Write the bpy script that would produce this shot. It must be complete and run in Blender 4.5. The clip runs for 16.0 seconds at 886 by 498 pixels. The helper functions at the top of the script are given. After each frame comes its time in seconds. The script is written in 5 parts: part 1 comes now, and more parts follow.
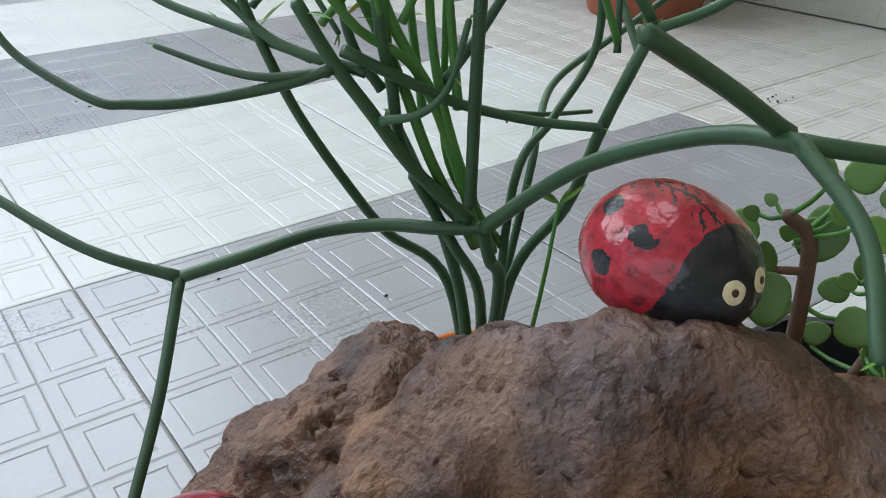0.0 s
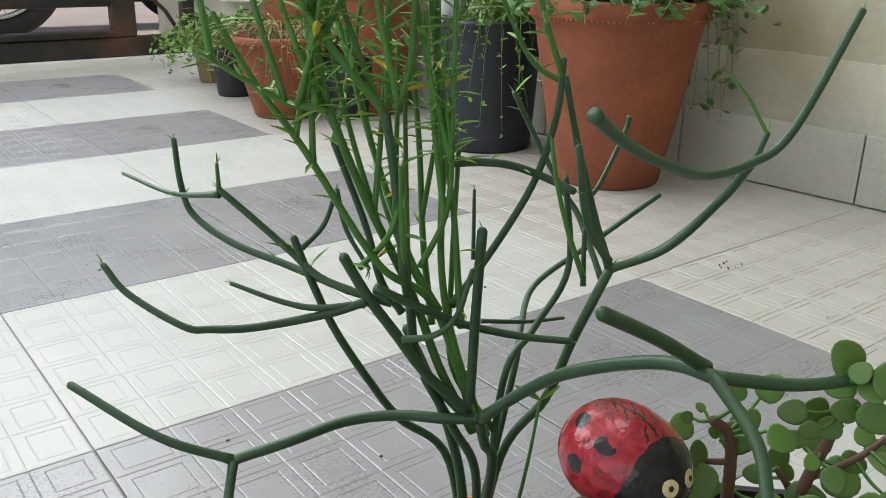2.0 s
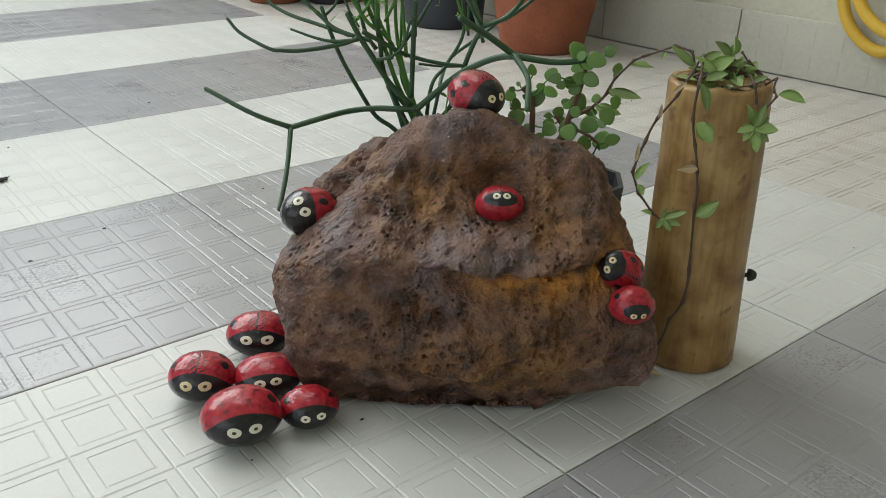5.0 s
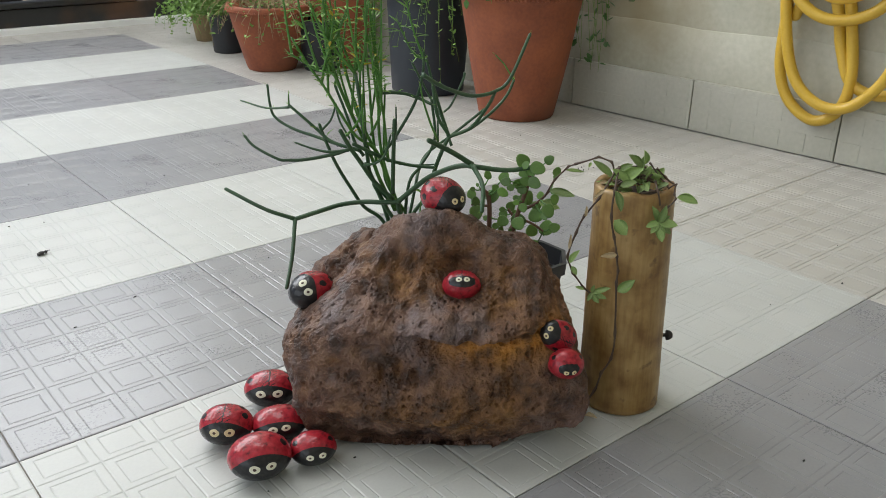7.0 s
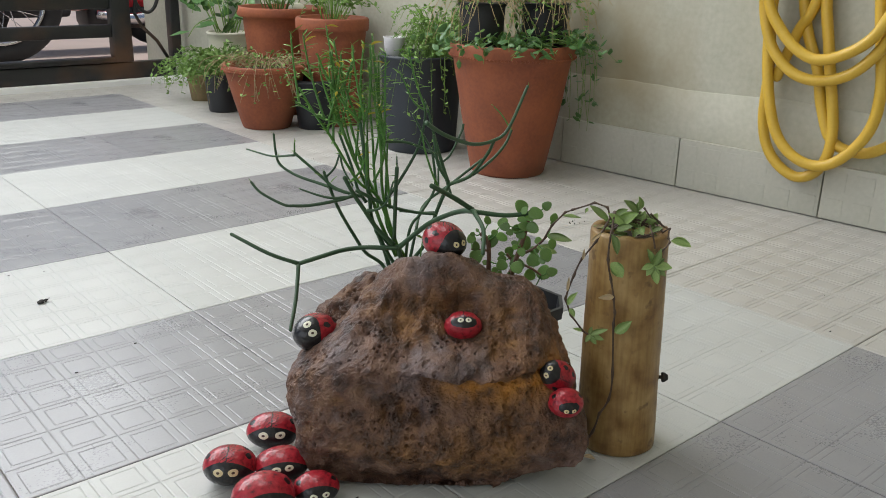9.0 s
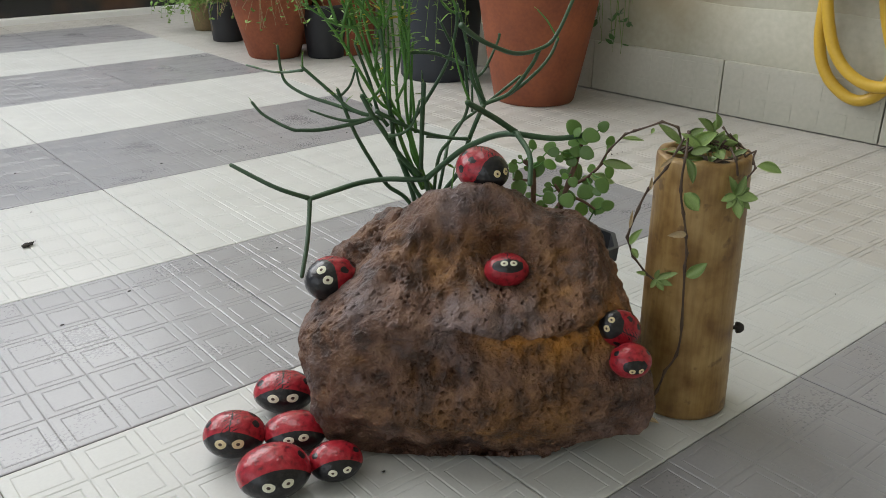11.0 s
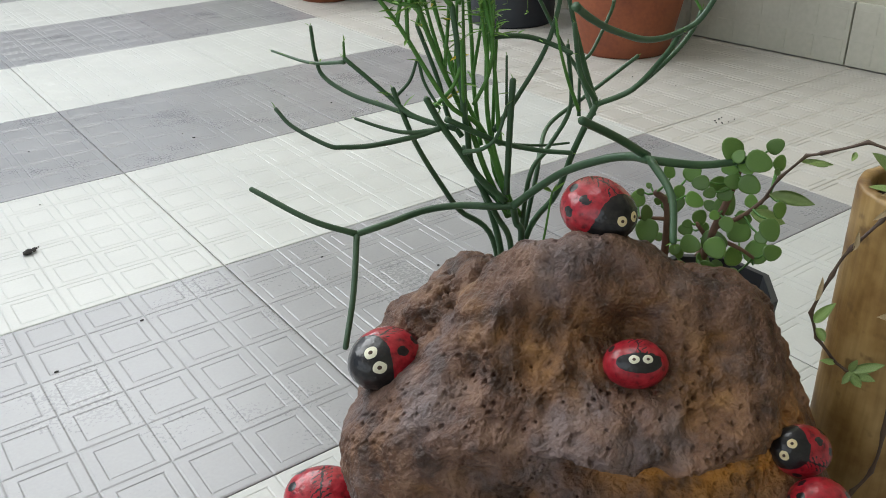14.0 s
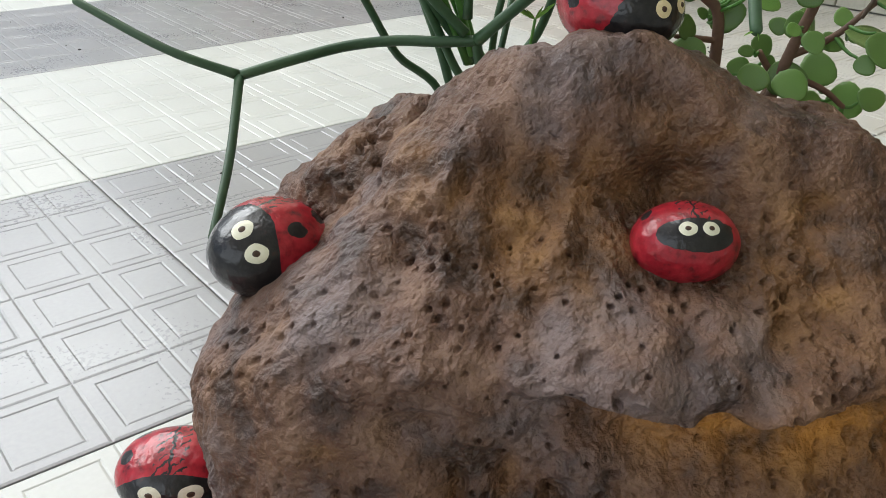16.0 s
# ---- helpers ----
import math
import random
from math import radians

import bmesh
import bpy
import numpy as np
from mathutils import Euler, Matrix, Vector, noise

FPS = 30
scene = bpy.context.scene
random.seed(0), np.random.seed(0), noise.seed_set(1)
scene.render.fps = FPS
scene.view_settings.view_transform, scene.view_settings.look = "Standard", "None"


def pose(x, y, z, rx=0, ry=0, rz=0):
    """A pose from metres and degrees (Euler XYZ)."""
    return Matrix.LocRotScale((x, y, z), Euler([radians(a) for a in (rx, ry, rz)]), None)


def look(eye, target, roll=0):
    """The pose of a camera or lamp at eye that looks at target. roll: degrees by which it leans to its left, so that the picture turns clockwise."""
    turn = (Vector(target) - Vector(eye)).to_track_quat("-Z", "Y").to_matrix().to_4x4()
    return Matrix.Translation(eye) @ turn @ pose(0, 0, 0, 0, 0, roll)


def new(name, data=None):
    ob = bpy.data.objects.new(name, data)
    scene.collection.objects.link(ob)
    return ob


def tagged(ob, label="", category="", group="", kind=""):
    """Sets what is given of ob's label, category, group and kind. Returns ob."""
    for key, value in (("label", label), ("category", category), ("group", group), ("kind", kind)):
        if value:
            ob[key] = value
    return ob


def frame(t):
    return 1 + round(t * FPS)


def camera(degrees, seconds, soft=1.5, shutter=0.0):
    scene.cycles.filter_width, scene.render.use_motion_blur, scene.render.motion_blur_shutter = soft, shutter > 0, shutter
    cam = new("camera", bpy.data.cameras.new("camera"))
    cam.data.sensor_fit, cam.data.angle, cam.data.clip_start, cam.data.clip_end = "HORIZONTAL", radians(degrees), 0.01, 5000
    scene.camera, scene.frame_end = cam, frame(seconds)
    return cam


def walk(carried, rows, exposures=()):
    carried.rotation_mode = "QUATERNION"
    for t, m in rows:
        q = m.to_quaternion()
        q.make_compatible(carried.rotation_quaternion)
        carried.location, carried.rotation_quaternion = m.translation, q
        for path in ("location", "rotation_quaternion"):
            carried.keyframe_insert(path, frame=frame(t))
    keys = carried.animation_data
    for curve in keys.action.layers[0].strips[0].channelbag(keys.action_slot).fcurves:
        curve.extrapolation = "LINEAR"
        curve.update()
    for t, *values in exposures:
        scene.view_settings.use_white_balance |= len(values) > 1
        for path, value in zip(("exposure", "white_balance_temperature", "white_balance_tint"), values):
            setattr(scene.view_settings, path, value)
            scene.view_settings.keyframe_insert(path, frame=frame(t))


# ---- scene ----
cam = camera(53.9, 16.0, soft=0.9)
PATH = [
    (0, (-0.091, -0.249, 0.301), (0.936, 1.178, -0.653), 0.1),
    (0.5, (-0.097, -0.232, 0.315), (1.023, 1.167, -0.574), 1.2),
    (1, (-0.101, -0.227, 0.328), (1.066, 1.189, -0.469), 1.9),
    (1.5, (-0.109, -0.238, 0.346), (1.061, 1.203, -0.399), 1.9),
    (2, (-0.137, -0.288, 0.357), (1.017, 1.201, -0.316), 1.1),
    (2.5, (-0.175, -0.372, 0.365), (0.956, 1.158, -0.274), -0.1),
    (3, (-0.211, -0.437, 0.357), (0.948, 1.078, -0.291), 0.0),
    (3.5, (-0.255, -0.485, 0.358), (0.915, 1.004, -0.330), 0.4),
    (4, (-0.292, -0.531, 0.361), (0.898, 0.948, -0.330), 1.4),
    (4.5, (-0.321, -0.572, 0.351), (0.846, 0.871, -0.440), 1.7),
    (4.7, (-0.333, -0.579, 0.355), (0.838, 0.841, -0.508), 1.8),
    (6.8, (-0.411, -0.694, 0.457), (0.756, 0.701, -0.375), 1.0),
    (7, (-0.42, -0.702, 0.464), (0.766, 0.707, -0.315), 1.0),
    (7.5, (-0.444, -0.725, 0.468), (0.763, 0.706, -0.236), 1.0),
    (8, (-0.456, -0.734, 0.469), (0.77, 0.703, -0.187), 1.3),
    (8.2, (-0.459, -0.731, 0.469), (0.781, 0.702, -0.17), 1.6),
    (10.3, (-0.411, -0.658, 0.419), (0.833, 0.739, -0.287), 1.2),
    (10.5, (-0.406, -0.644, 0.417), (0.832, 0.745, -0.317), 1.3),
    (11, (-0.386, -0.613, 0.408), (0.802, 0.796, -0.368), 0.6),
    (11.5, (-0.362, -0.569, 0.396), (0.832, 0.818, -0.41), 1.4),
    (12, (-0.355, -0.509, 0.392), (0.764, 0.899, -0.483), 0.2),
    (12.5, (-0.333, -0.48, 0.394), (0.753, 0.922, -0.531), 0.1),
    (13, (-0.339, -0.474, 0.386), (0.767, 0.913, -0.539), 0.7),
    (13.5, (-0.309, -0.472, 0.39), (0.74, 0.936, -0.568), -0.4),
    (14, (-0.264, -0.435, 0.404), (0.771, 1.006, -0.52), -1.1),
    (14.5, (-0.227, -0.409, 0.38), (0.79, 1.062, -0.515), -1.1),
    (15, (-0.186, -0.367, 0.331), (0.853, 1.099, -0.546), -0.2),
    (15.5, (-0.169, -0.331, 0.288), (0.914, 1.085, -0.619), -0.2),
    (16, (-0.178, -0.328, 0.263), (0.954, 1.034, -0.665), 1.7),
]
walk(cam, [(t, look(eye, target, roll)) for t, eye, target, roll in PATH],
     [(0, -0.42, 5950, 8), (0.5, -0.44, 6050, 8), (1.5, -0.45, 6400, 8), (3, -0.35, 6600, 8), (4.5, -0.56, 6650, 6), (8, -0.50, 6500, 10), (11, -0.66, 6650, 10), (12.3, -0.66, 6500, 8), (14, -0.47, 6500, 8), (15, -0.44, 6550, 8), (16, -0.25, 6550, 8)])


# ---- light, sky and exposure ----
world = bpy.data.worlds.new("sky")
scene.world = world
world.use_nodes = True
wn = world.node_tree.nodes
sky = wn.new("ShaderNodeTexSky")
sky.sky_type = "NISHITA"
sky.sun_disc = False
sky.sun_elevation, sky.sun_rotation = radians(62.7), radians(76)
sky.air_density, sky.dust_density = 1.0, 2.5
world.node_tree.links.new(sky.outputs[0], wn["Background"].inputs[0])
wn["Background"].inputs[1].default_value = 0.13


def lamp(name, kind, energy, m, colour, **more):
    data = bpy.data.lights.new(name, kind)
    data.energy, data.color = energy, colour
    if kind == "AREA":
        data.shape, data.size, data.size_y = "RECTANGLE", more["w"], more["h"]
    else:
        data.angle = more["angle"]
    ob = new(name, data)
    ob.matrix_world = m
    return ob


# the gateway lets the sky in; the lamps overhead and at the left are added
lamp("sun", "SUN", 3.0, look((4, 1, 8), (0, 0, 0)), (1.0, 0.96, 0.9), angle=radians(4))
# added overhead lamp with no known source, brightens the right-hand floor
lamp("added_overhead_lamp", "AREA", 16, look((0.2, 0.75, 2.66), (0.3, 0.4, 0.0)), (0.97, 0.985, 1.0), w=0.95, h=0.85)
lamp("sky_in_gateway", "AREA", 124, look((-0.55, 2.2, 1.78), (-0.25, 0.0, 0.95)), (0.96, 0.98, 1.0), w=2.8, h=1.5)
# wide fill lamp added for the rock's front and the left floor
lamp("added_left_fill", "AREA", 40, look((-2.9, -0.4, 1.35), (0.2, -0.2, 0.4)), (0.95, 0.98, 1.0), w=3.4, h=1.9)
scene.view_settings.exposure = 0.0

# ---- helpers for building ----
U, V = Vector((0.756, -0.654, 0)), Vector((0.654, 0.756, 0))


def at(u, v, z=0.0):
    """A place from its steps across (u), into (v) and up (z) the view of the group."""
    return U * u + V * v + Vector((0, 0, z))


def mesh_of(name, bm, material, smooth=True):
    me = bpy.data.meshes.new(name)
    bm.to_mesh(me)
    bm.free()
    for m in material if isinstance(material, (list, tuple)) else [material]:
        me.materials.append(m)
    if smooth:
        me.shade_smooth()
    return me


def part(name, bm, material, parent=None, label="", smooth=True):
    ob = new(name, mesh_of(name, bm, material, smooth))
    if parent:
        ob.parent = parent
    if label:
        ob["label"] = label
    return ob


def empty(name, place, label, category, group="", kind=""):
    ob = new(name)
    ob.empty_display_size = 0.02
    ob.location = place
    return tagged(ob, label, category, group, kind)


def box(bm, lo, hi, bevel=0.0, m=None):
    r = bmesh.ops.create_cube(bm, size=1)
    for v in r["verts"]:
        v.co = Vector([lo[i] + (v.co[i] + 0.5) * (hi[i] - lo[i]) for i in range(3)])
    if bevel:
        edges = list({e for v in r["verts"] for e in v.link_edges})
        out = bmesh.ops.bevel(bm, geom=edges, offset=bevel, segments=2, affect="EDGES", profile=0.5)
        verts = list({v for f in out["faces"] for v in f.verts} | {v for v in r["verts"] if v.is_valid})
    else:
        verts = r["verts"]
    if m:
        bmesh.ops.transform(bm, matrix=m, verts=verts)
    return bm


def lathe(bm, profile, seg=48, centre=(0, 0, 0), wobble=0.0, caps=True):
    """Turns a profile of (radius, height) round the upright axis."""
    rings = []
    for k, (r, z) in enumerate(profile):
        ring = []
        for i in range(seg):
            a = 2 * math.pi * i / seg
            rr = r * (1 + wobble * noise.noise((math.cos(a) * 1.5, math.sin(a) * 1.5, z * 12 + 3)))
            ring.append(bm.verts.new((centre[0] + rr * math.cos(a), centre[1] + rr * math.sin(a), centre[2] + z)))
        rings.append(ring)
    for a, b in zip(rings, rings[1:]):
        for i in range(seg):
            bm.faces.new((a[i], a[(i + 1) % seg], b[(i + 1) % seg], b[i]))
    if caps and profile[0][0] > 1e-6:
        bm.faces.new(rings[0][::-1])
    if caps and profile[-1][0] > 1e-6:
        bm.faces.new(rings[-1])
    return bm


def curve_points(pts, per=6):
    pts = [Vector(p) for p in pts]
    if len(pts) == 2:
        return [pts[0].lerp(pts[1], i / per) for i in range(per + 1)]
    ext = [2 * pts[0] - pts[1]] + pts + [2 * pts[-1] - pts[-2]]
    out = []
    for i in range(1, len(ext) - 2):
        p0, p1, p2, p3 = ext[i - 1:i + 3]
        for k in range(per):
            t = k / per
            out.append(0.5 * (2 * p1 + (p2 - p0) * t + (2 * p0 - 5 * p1 + 4 * p2 - p3) * t * t + (3 * p1 - p0 - 3 * p2 + p3) * t ** 3))
    out.append(pts[-1])
    return out


def tube(bm, pts, radii, sides=8, cap=True):
    """A round tube along points, its radius going through the given radii; rounded at the end."""
    n = len(pts)
    rings, side = [], None
    for i, p in enumerate(pts):
        d = (pts[min(i + 1, n - 1)] - pts[max(i - 1, 0)]).normalized()
        if side is None:
            side = d.orthogonal().normalized()
        side = (side - d * side.dot(d)).normalized()
        up = d.cross(side)
        f = i / (n - 1) * (len(radii) - 1)
        k = min(int(f), len(radii) - 2)
        r = radii[k] + (radii[k + 1] - radii[k]) * (f - k)
        rings.append([bm.verts.new(p + (side * math.cos(a) + up * math.sin(a)) * r) for a in (2 * math.pi * j / sides for j in range(sides))])
        if i == n - 1 and cap:
            rings.append([bm.verts.new(p + d * r * 0.6 + (side * math.cos(a) + up * math.sin(a)) * r * 0.6) for a in (2 * math.pi * j / sides for j in range(sides))])
    for a, b in zip(rings, rings[1:]):
        for j in range(sides):
            bm.faces.new((a[j], a[(j + 1) % sides], b[(j + 1) % sides], b[j]))
    bm.faces.new(rings[0][::-1])
    bm.faces.new(rings[-1])
    return bm


# ---- materials ----
def nodes(name):
    m = bpy.data.materials.new(name)
    m.use_nodes = True
    return m, m.node_tree.nodes, m.node_tree.links, m.node_tree.nodes["Principled BSDF"]


def ramp(n, stops):
    r = n.new("ShaderNodeValToRGB")
    e = r.color_ramp.elements
    while len(e) < len(stops):
        e.new(0.5)
    for el, (pos, c) in zip(e, stops):
        el.position, el.color = pos, (*c, 1) if len(c) == 3 else c
    return r


def grain(name, a, b, scale=20, rough=(0.4, 0.6), bump=0.2, fine=200, metal=0.0, spread=0.06, dist=0.002, stain=None, coat=0.0, spec=0.5):
    """A surface of two colours mixed by coarse and fine noise, its gloss and relief uneven, a little different from object to object."""
    m, n, l, p = nodes(name)
    co = n.new("ShaderNodeTexCoord")
    big, small = n.new("ShaderNodeTexNoise"), n.new("ShaderNodeTexNoise")
    big.inputs["Scale"].default_value, big.inputs["Detail"].default_value = scale, 6
    small.inputs["Scale"].default_value, small.inputs["Detail"].default_value = fine, 4
    l.new(co.outputs["Object"], big.inputs["Vector"])
    l.new(co.outputs["Object"], small.inputs["Vector"])
    mixed = n.new("ShaderNodeMath")
    mixed.operation = "MULTIPLY_ADD"
    mixed.inputs[1].default_value = 0.35
    l.new(small.outputs[0], mixed.inputs[0])
    scaled = n.new("ShaderNodeMath")
    scaled.operation = "MULTIPLY"
    scaled.inputs[1].default_value = 0.65
    l.new(big.outputs[0], scaled.inputs[0])
    l.new(scaled.outputs[0], mixed.inputs[2])
    r = ramp(n, [(0.32, a), (0.68, b)])
    l.new(mixed.outputs[0], r.inputs[0])
    colour = r.outputs[0]
    if stain:
        st = n.new("ShaderNodeTexNoise")
        st.inputs["Scale"].default_value, st.inputs["Detail"].default_value = scale * 0.35, 8
        l.new(co.outputs["Object"], st.inputs["Vector"])
        sr = ramp(n, [(0.52, (0, 0, 0)), (0.72, (1, 1, 1))])
        l.new(st.outputs[0], sr.inputs[0])
        mx = n.new("ShaderNodeMixRGB")
        mx.inputs[2].default_value = (*stain, 1)
        l.new(sr.outputs[0], mx.inputs[0])
        l.new(colour, mx.inputs[1])
        colour = mx.outputs[0]
    info = n.new("ShaderNodeObjectInfo")
    hsv = n.new("ShaderNodeHueSaturation")
    var = n.new("ShaderNodeMapRange")
    var.inputs[3].default_value, var.inputs[4].default_value = 1 - spread, 1 + spread
    l.new(info.outputs["Random"], var.inputs[0])
    l.new(var.outputs[0], hsv.inputs["Value"])
    l.new(colour, hsv.inputs["Color"])
    l.new(hsv.outputs[0], p.inputs["Base Color"])
    rr = n.new("ShaderNodeMapRange")
    rr.inputs[1].default_value, rr.inputs[2].default_value = 0.3, 0.7
    rr.inputs[3].default_value, rr.inputs[4].default_value = rough
    l.new(mixed.outputs[0], rr.inputs[0])
    l.new(rr.outputs[0], p.inputs["Roughness"])
    p.inputs["Metallic"].default_value = metal
    p.inputs["Specular IOR Level"].default_value = spec
    p.inputs["Coat Weight"].default_value = coat
    p.inputs["Coat Roughness"].default_value = 0.12
    bp = n.new("ShaderNodeBump")
    bp.inputs["Strength"].default_value, bp.inputs["Distance"].default_value = bump, dist
    l.new(mixed.outputs[0], bp.inputs["Height"])
    l.new(bp.outputs[0], p.inputs["Normal"])
    return m


TILE_WHITE = grain("glazed_white_tile", (0.475, 0.485, 0.465), (0.545, 0.555, 0.535), 9, (0.36, 0.46), 0.02, 350, spread=0.03, dist=0.0006)
TILE_GREY = grain("glazed_grey_tile", (0.245, 0.245, 0.255), (0.30, 0.30, 0.31), 9, (0.24, 0.36), 0.02, 350, spread=0.05, dist=0.0006)
TILE_BEIGE = grain("glazed_beige_tile", (0.440, 0.425, 0.392), (0.515, 0.500, 0.466), 7, (0.36, 0.48), 0.02, 350, spread=0.03, dist=0.0006)
GROUT = grain("dirty_grout", (0.20, 0.18, 0.155), (0.34, 0.31, 0.27), 60, (0.8, 0.95), 0.5)
WALL_TILE = grain("pale_wall_tile", (0.41, 0.405, 0.34), (0.52, 0.51, 0.44), 5, (0.35, 0.5), 0.1, 120, spread=0.04, stain=(0.27, 0.22, 0.14))
PAINT = grain("worn_cream_wall_paint", (0.355, 0.35, 0.27), (0.50, 0.49, 0.405), 5, (0.55, 0.75), 0.3, 90, dist=0.003, stain=(0.25, 0.20, 0.11))
CEILING = grain("white_ceiling_paint", (0.70, 0.70, 0.68), (0.78, 0.78, 0.76), 3, (0.7, 0.9), 0.1)
TERRACOTTA = grain("terracotta", (0.195, 0.050, 0.022), (0.36, 0.108, 0.045), 13, (0.6, 0.8), 0.3, 140, stain=(0.21, 0.078, 0.042))
BLACK_PLASTIC = grain("black_nursery_plastic", (0.012, 0.013, 0.016), (0.022, 0.024, 0.028), 8, (0.4, 0.6), 0.1)
GREY_PLASTIC = grain("dark_blue_grey_plastic", (0.017, 0.022, 0.030), (0.026, 0.032, 0.042), 6, (0.42, 0.6), 0.1)
WHITE_PLASTIC = grain("white_plastic", (0.62, 0.60, 0.62), (0.74, 0.73, 0.74), 15, (0.35, 0.5), 0.05)
CREAM = grain("cream_plastic", (0.55, 0.53, 0.42), (0.66, 0.63, 0.52), 12, (0.45, 0.6), 0.1)
ORANGE = grain("orange_plastic", (0.62, 0.17, 0.02), (0.72, 0.23, 0.03), 20, (0.35, 0.5), 0.05)
MOSSY = grain("mossy_clay", (0.16, 0.13, 0.06), (0.28, 0.19, 0.10), 25, (0.7, 0.9), 0.4)
SOIL = grain("dark_soil", (0.02, 0.014, 0.009), (0.07, 0.05, 0.032), 80, (0.9, 1.0), 1.0, 300, dist=0.006)
HOSE = grain("yellow_hose_rubber", (0.58, 0.36, 0.035), (0.68, 0.45, 0.06), 12, (0.32, 0.5), 0.08)
IRON = grain("black_painted_iron", (0.012, 0.013, 0.014), (0.03, 0.03, 0.03), 12, (0.4, 0.6), 0.2, stain=(0.11, 0.055, 0.03))
SILL = grain("white_sill_stone", (0.74, 0.74, 0.73), (0.82, 0.82, 0.81), 12, (0.4, 0.6), 0.1)
STREET = grain("pinkish_paving", (0.44, 0.36, 0.32), (0.55, 0.46, 0.41), 3, (0.7, 0.9), 0.3)
RUBBER = grain("tyre_rubber", (0.014, 0.014, 0.015), (0.03, 0.03, 0.03), 30, (0.7, 0.9), 0.3)
CHROME = grain("worn_chrome", (0.55, 0.55, 0.56), (0.7, 0.7, 0.71), 30, (0.15, 0.3), 0.05, metal=1.0)
RED_PAINT = grain("red_vehicle_paint", (0.36, 0.016, 0.02), (0.42, 0.025, 0.03), 6, (0.15, 0.25), 0.02, coat=0.5)
STEM_GREEN = grain("pencil_cactus_green", (0.024, 0.066, 0.030), (0.046, 0.104, 0.044), 30, (0.4, 0.55), 0.15, 500, spread=0.16, dist=0.0006)
STEM_YOUNG = grain("young_stem_green", (0.060, 0.180, 0.030), (0.090, 0.240, 0.045), 30, (0.4, 0.55), 0.12, 500, spread=0.18, dist=0.0005)
LEAF_SMALL = grain("young_leaf_green", (0.13, 0.29, 0.04), (0.19, 0.37, 0.06), 40, (0.4, 0.55), 0.1, spread=0.25)
LEAF_YELLOW = grain("yellowed_leaf", (0.55, 0.43, 0.03), (0.66, 0.54, 0.06), 40, (0.45, 0.6), 0.1, spread=0.1)
LEAF_ROUND = grain("succulent_leaf_green", (0.080, 0.175, 0.034), (0.155, 0.285, 0.065), 60, (0.3, 0.45), 0.1, 400, spread=0.3, dist=0.0005)
LEAF_VINE = grain("vine_leaf_green", (0.15, 0.25, 0.06), (0.33, 0.44, 0.17), 45, (0.3, 0.45), 0.15, 250, spread=0.28, dist=0.001)
VINE_STEM = grain("vine_stem_brown", (0.055, 0.030, 0.026), (0.11, 0.075, 0.045), 60, (0.5, 0.7), 0.3, 400, dist=0.0008)
BARK = grain("succulent_bark", (0.10, 0.052, 0.034), (0.19, 0.11, 0.075), 90, (0.6, 0.8), 0.6, 500, dist=0.001)
HUSK = grain("dry_papery_husk", (0.44, 0.33, 0.18), (0.66, 0.54, 0.36), 60, (0.6, 0.8), 0.3)
GRASS = grain("potted_grass_green", (0.11, 0.22, 0.035), (0.20, 0.34, 0.07), 30, (0.5, 0.7), 0.1, spread=0.2)
DRY = grain("dry_straw_stem", (0.30, 0.22, 0.11), (0.42, 0.33, 0.18), 30, (0.6, 0.8), 0.1, spread=0.2)
BROAD = grain("broad_leaf_green", (0.05, 0.14, 0.035), (0.09, 0.20, 0.05), 25, (0.35, 0.5), 0.2, spread=0.2)
DEBRIS = grain("dark_debris", (0.012, 0.011, 0.012), (0.05, 0.045, 0.04), 300, (0.6, 0.9), 0.3)


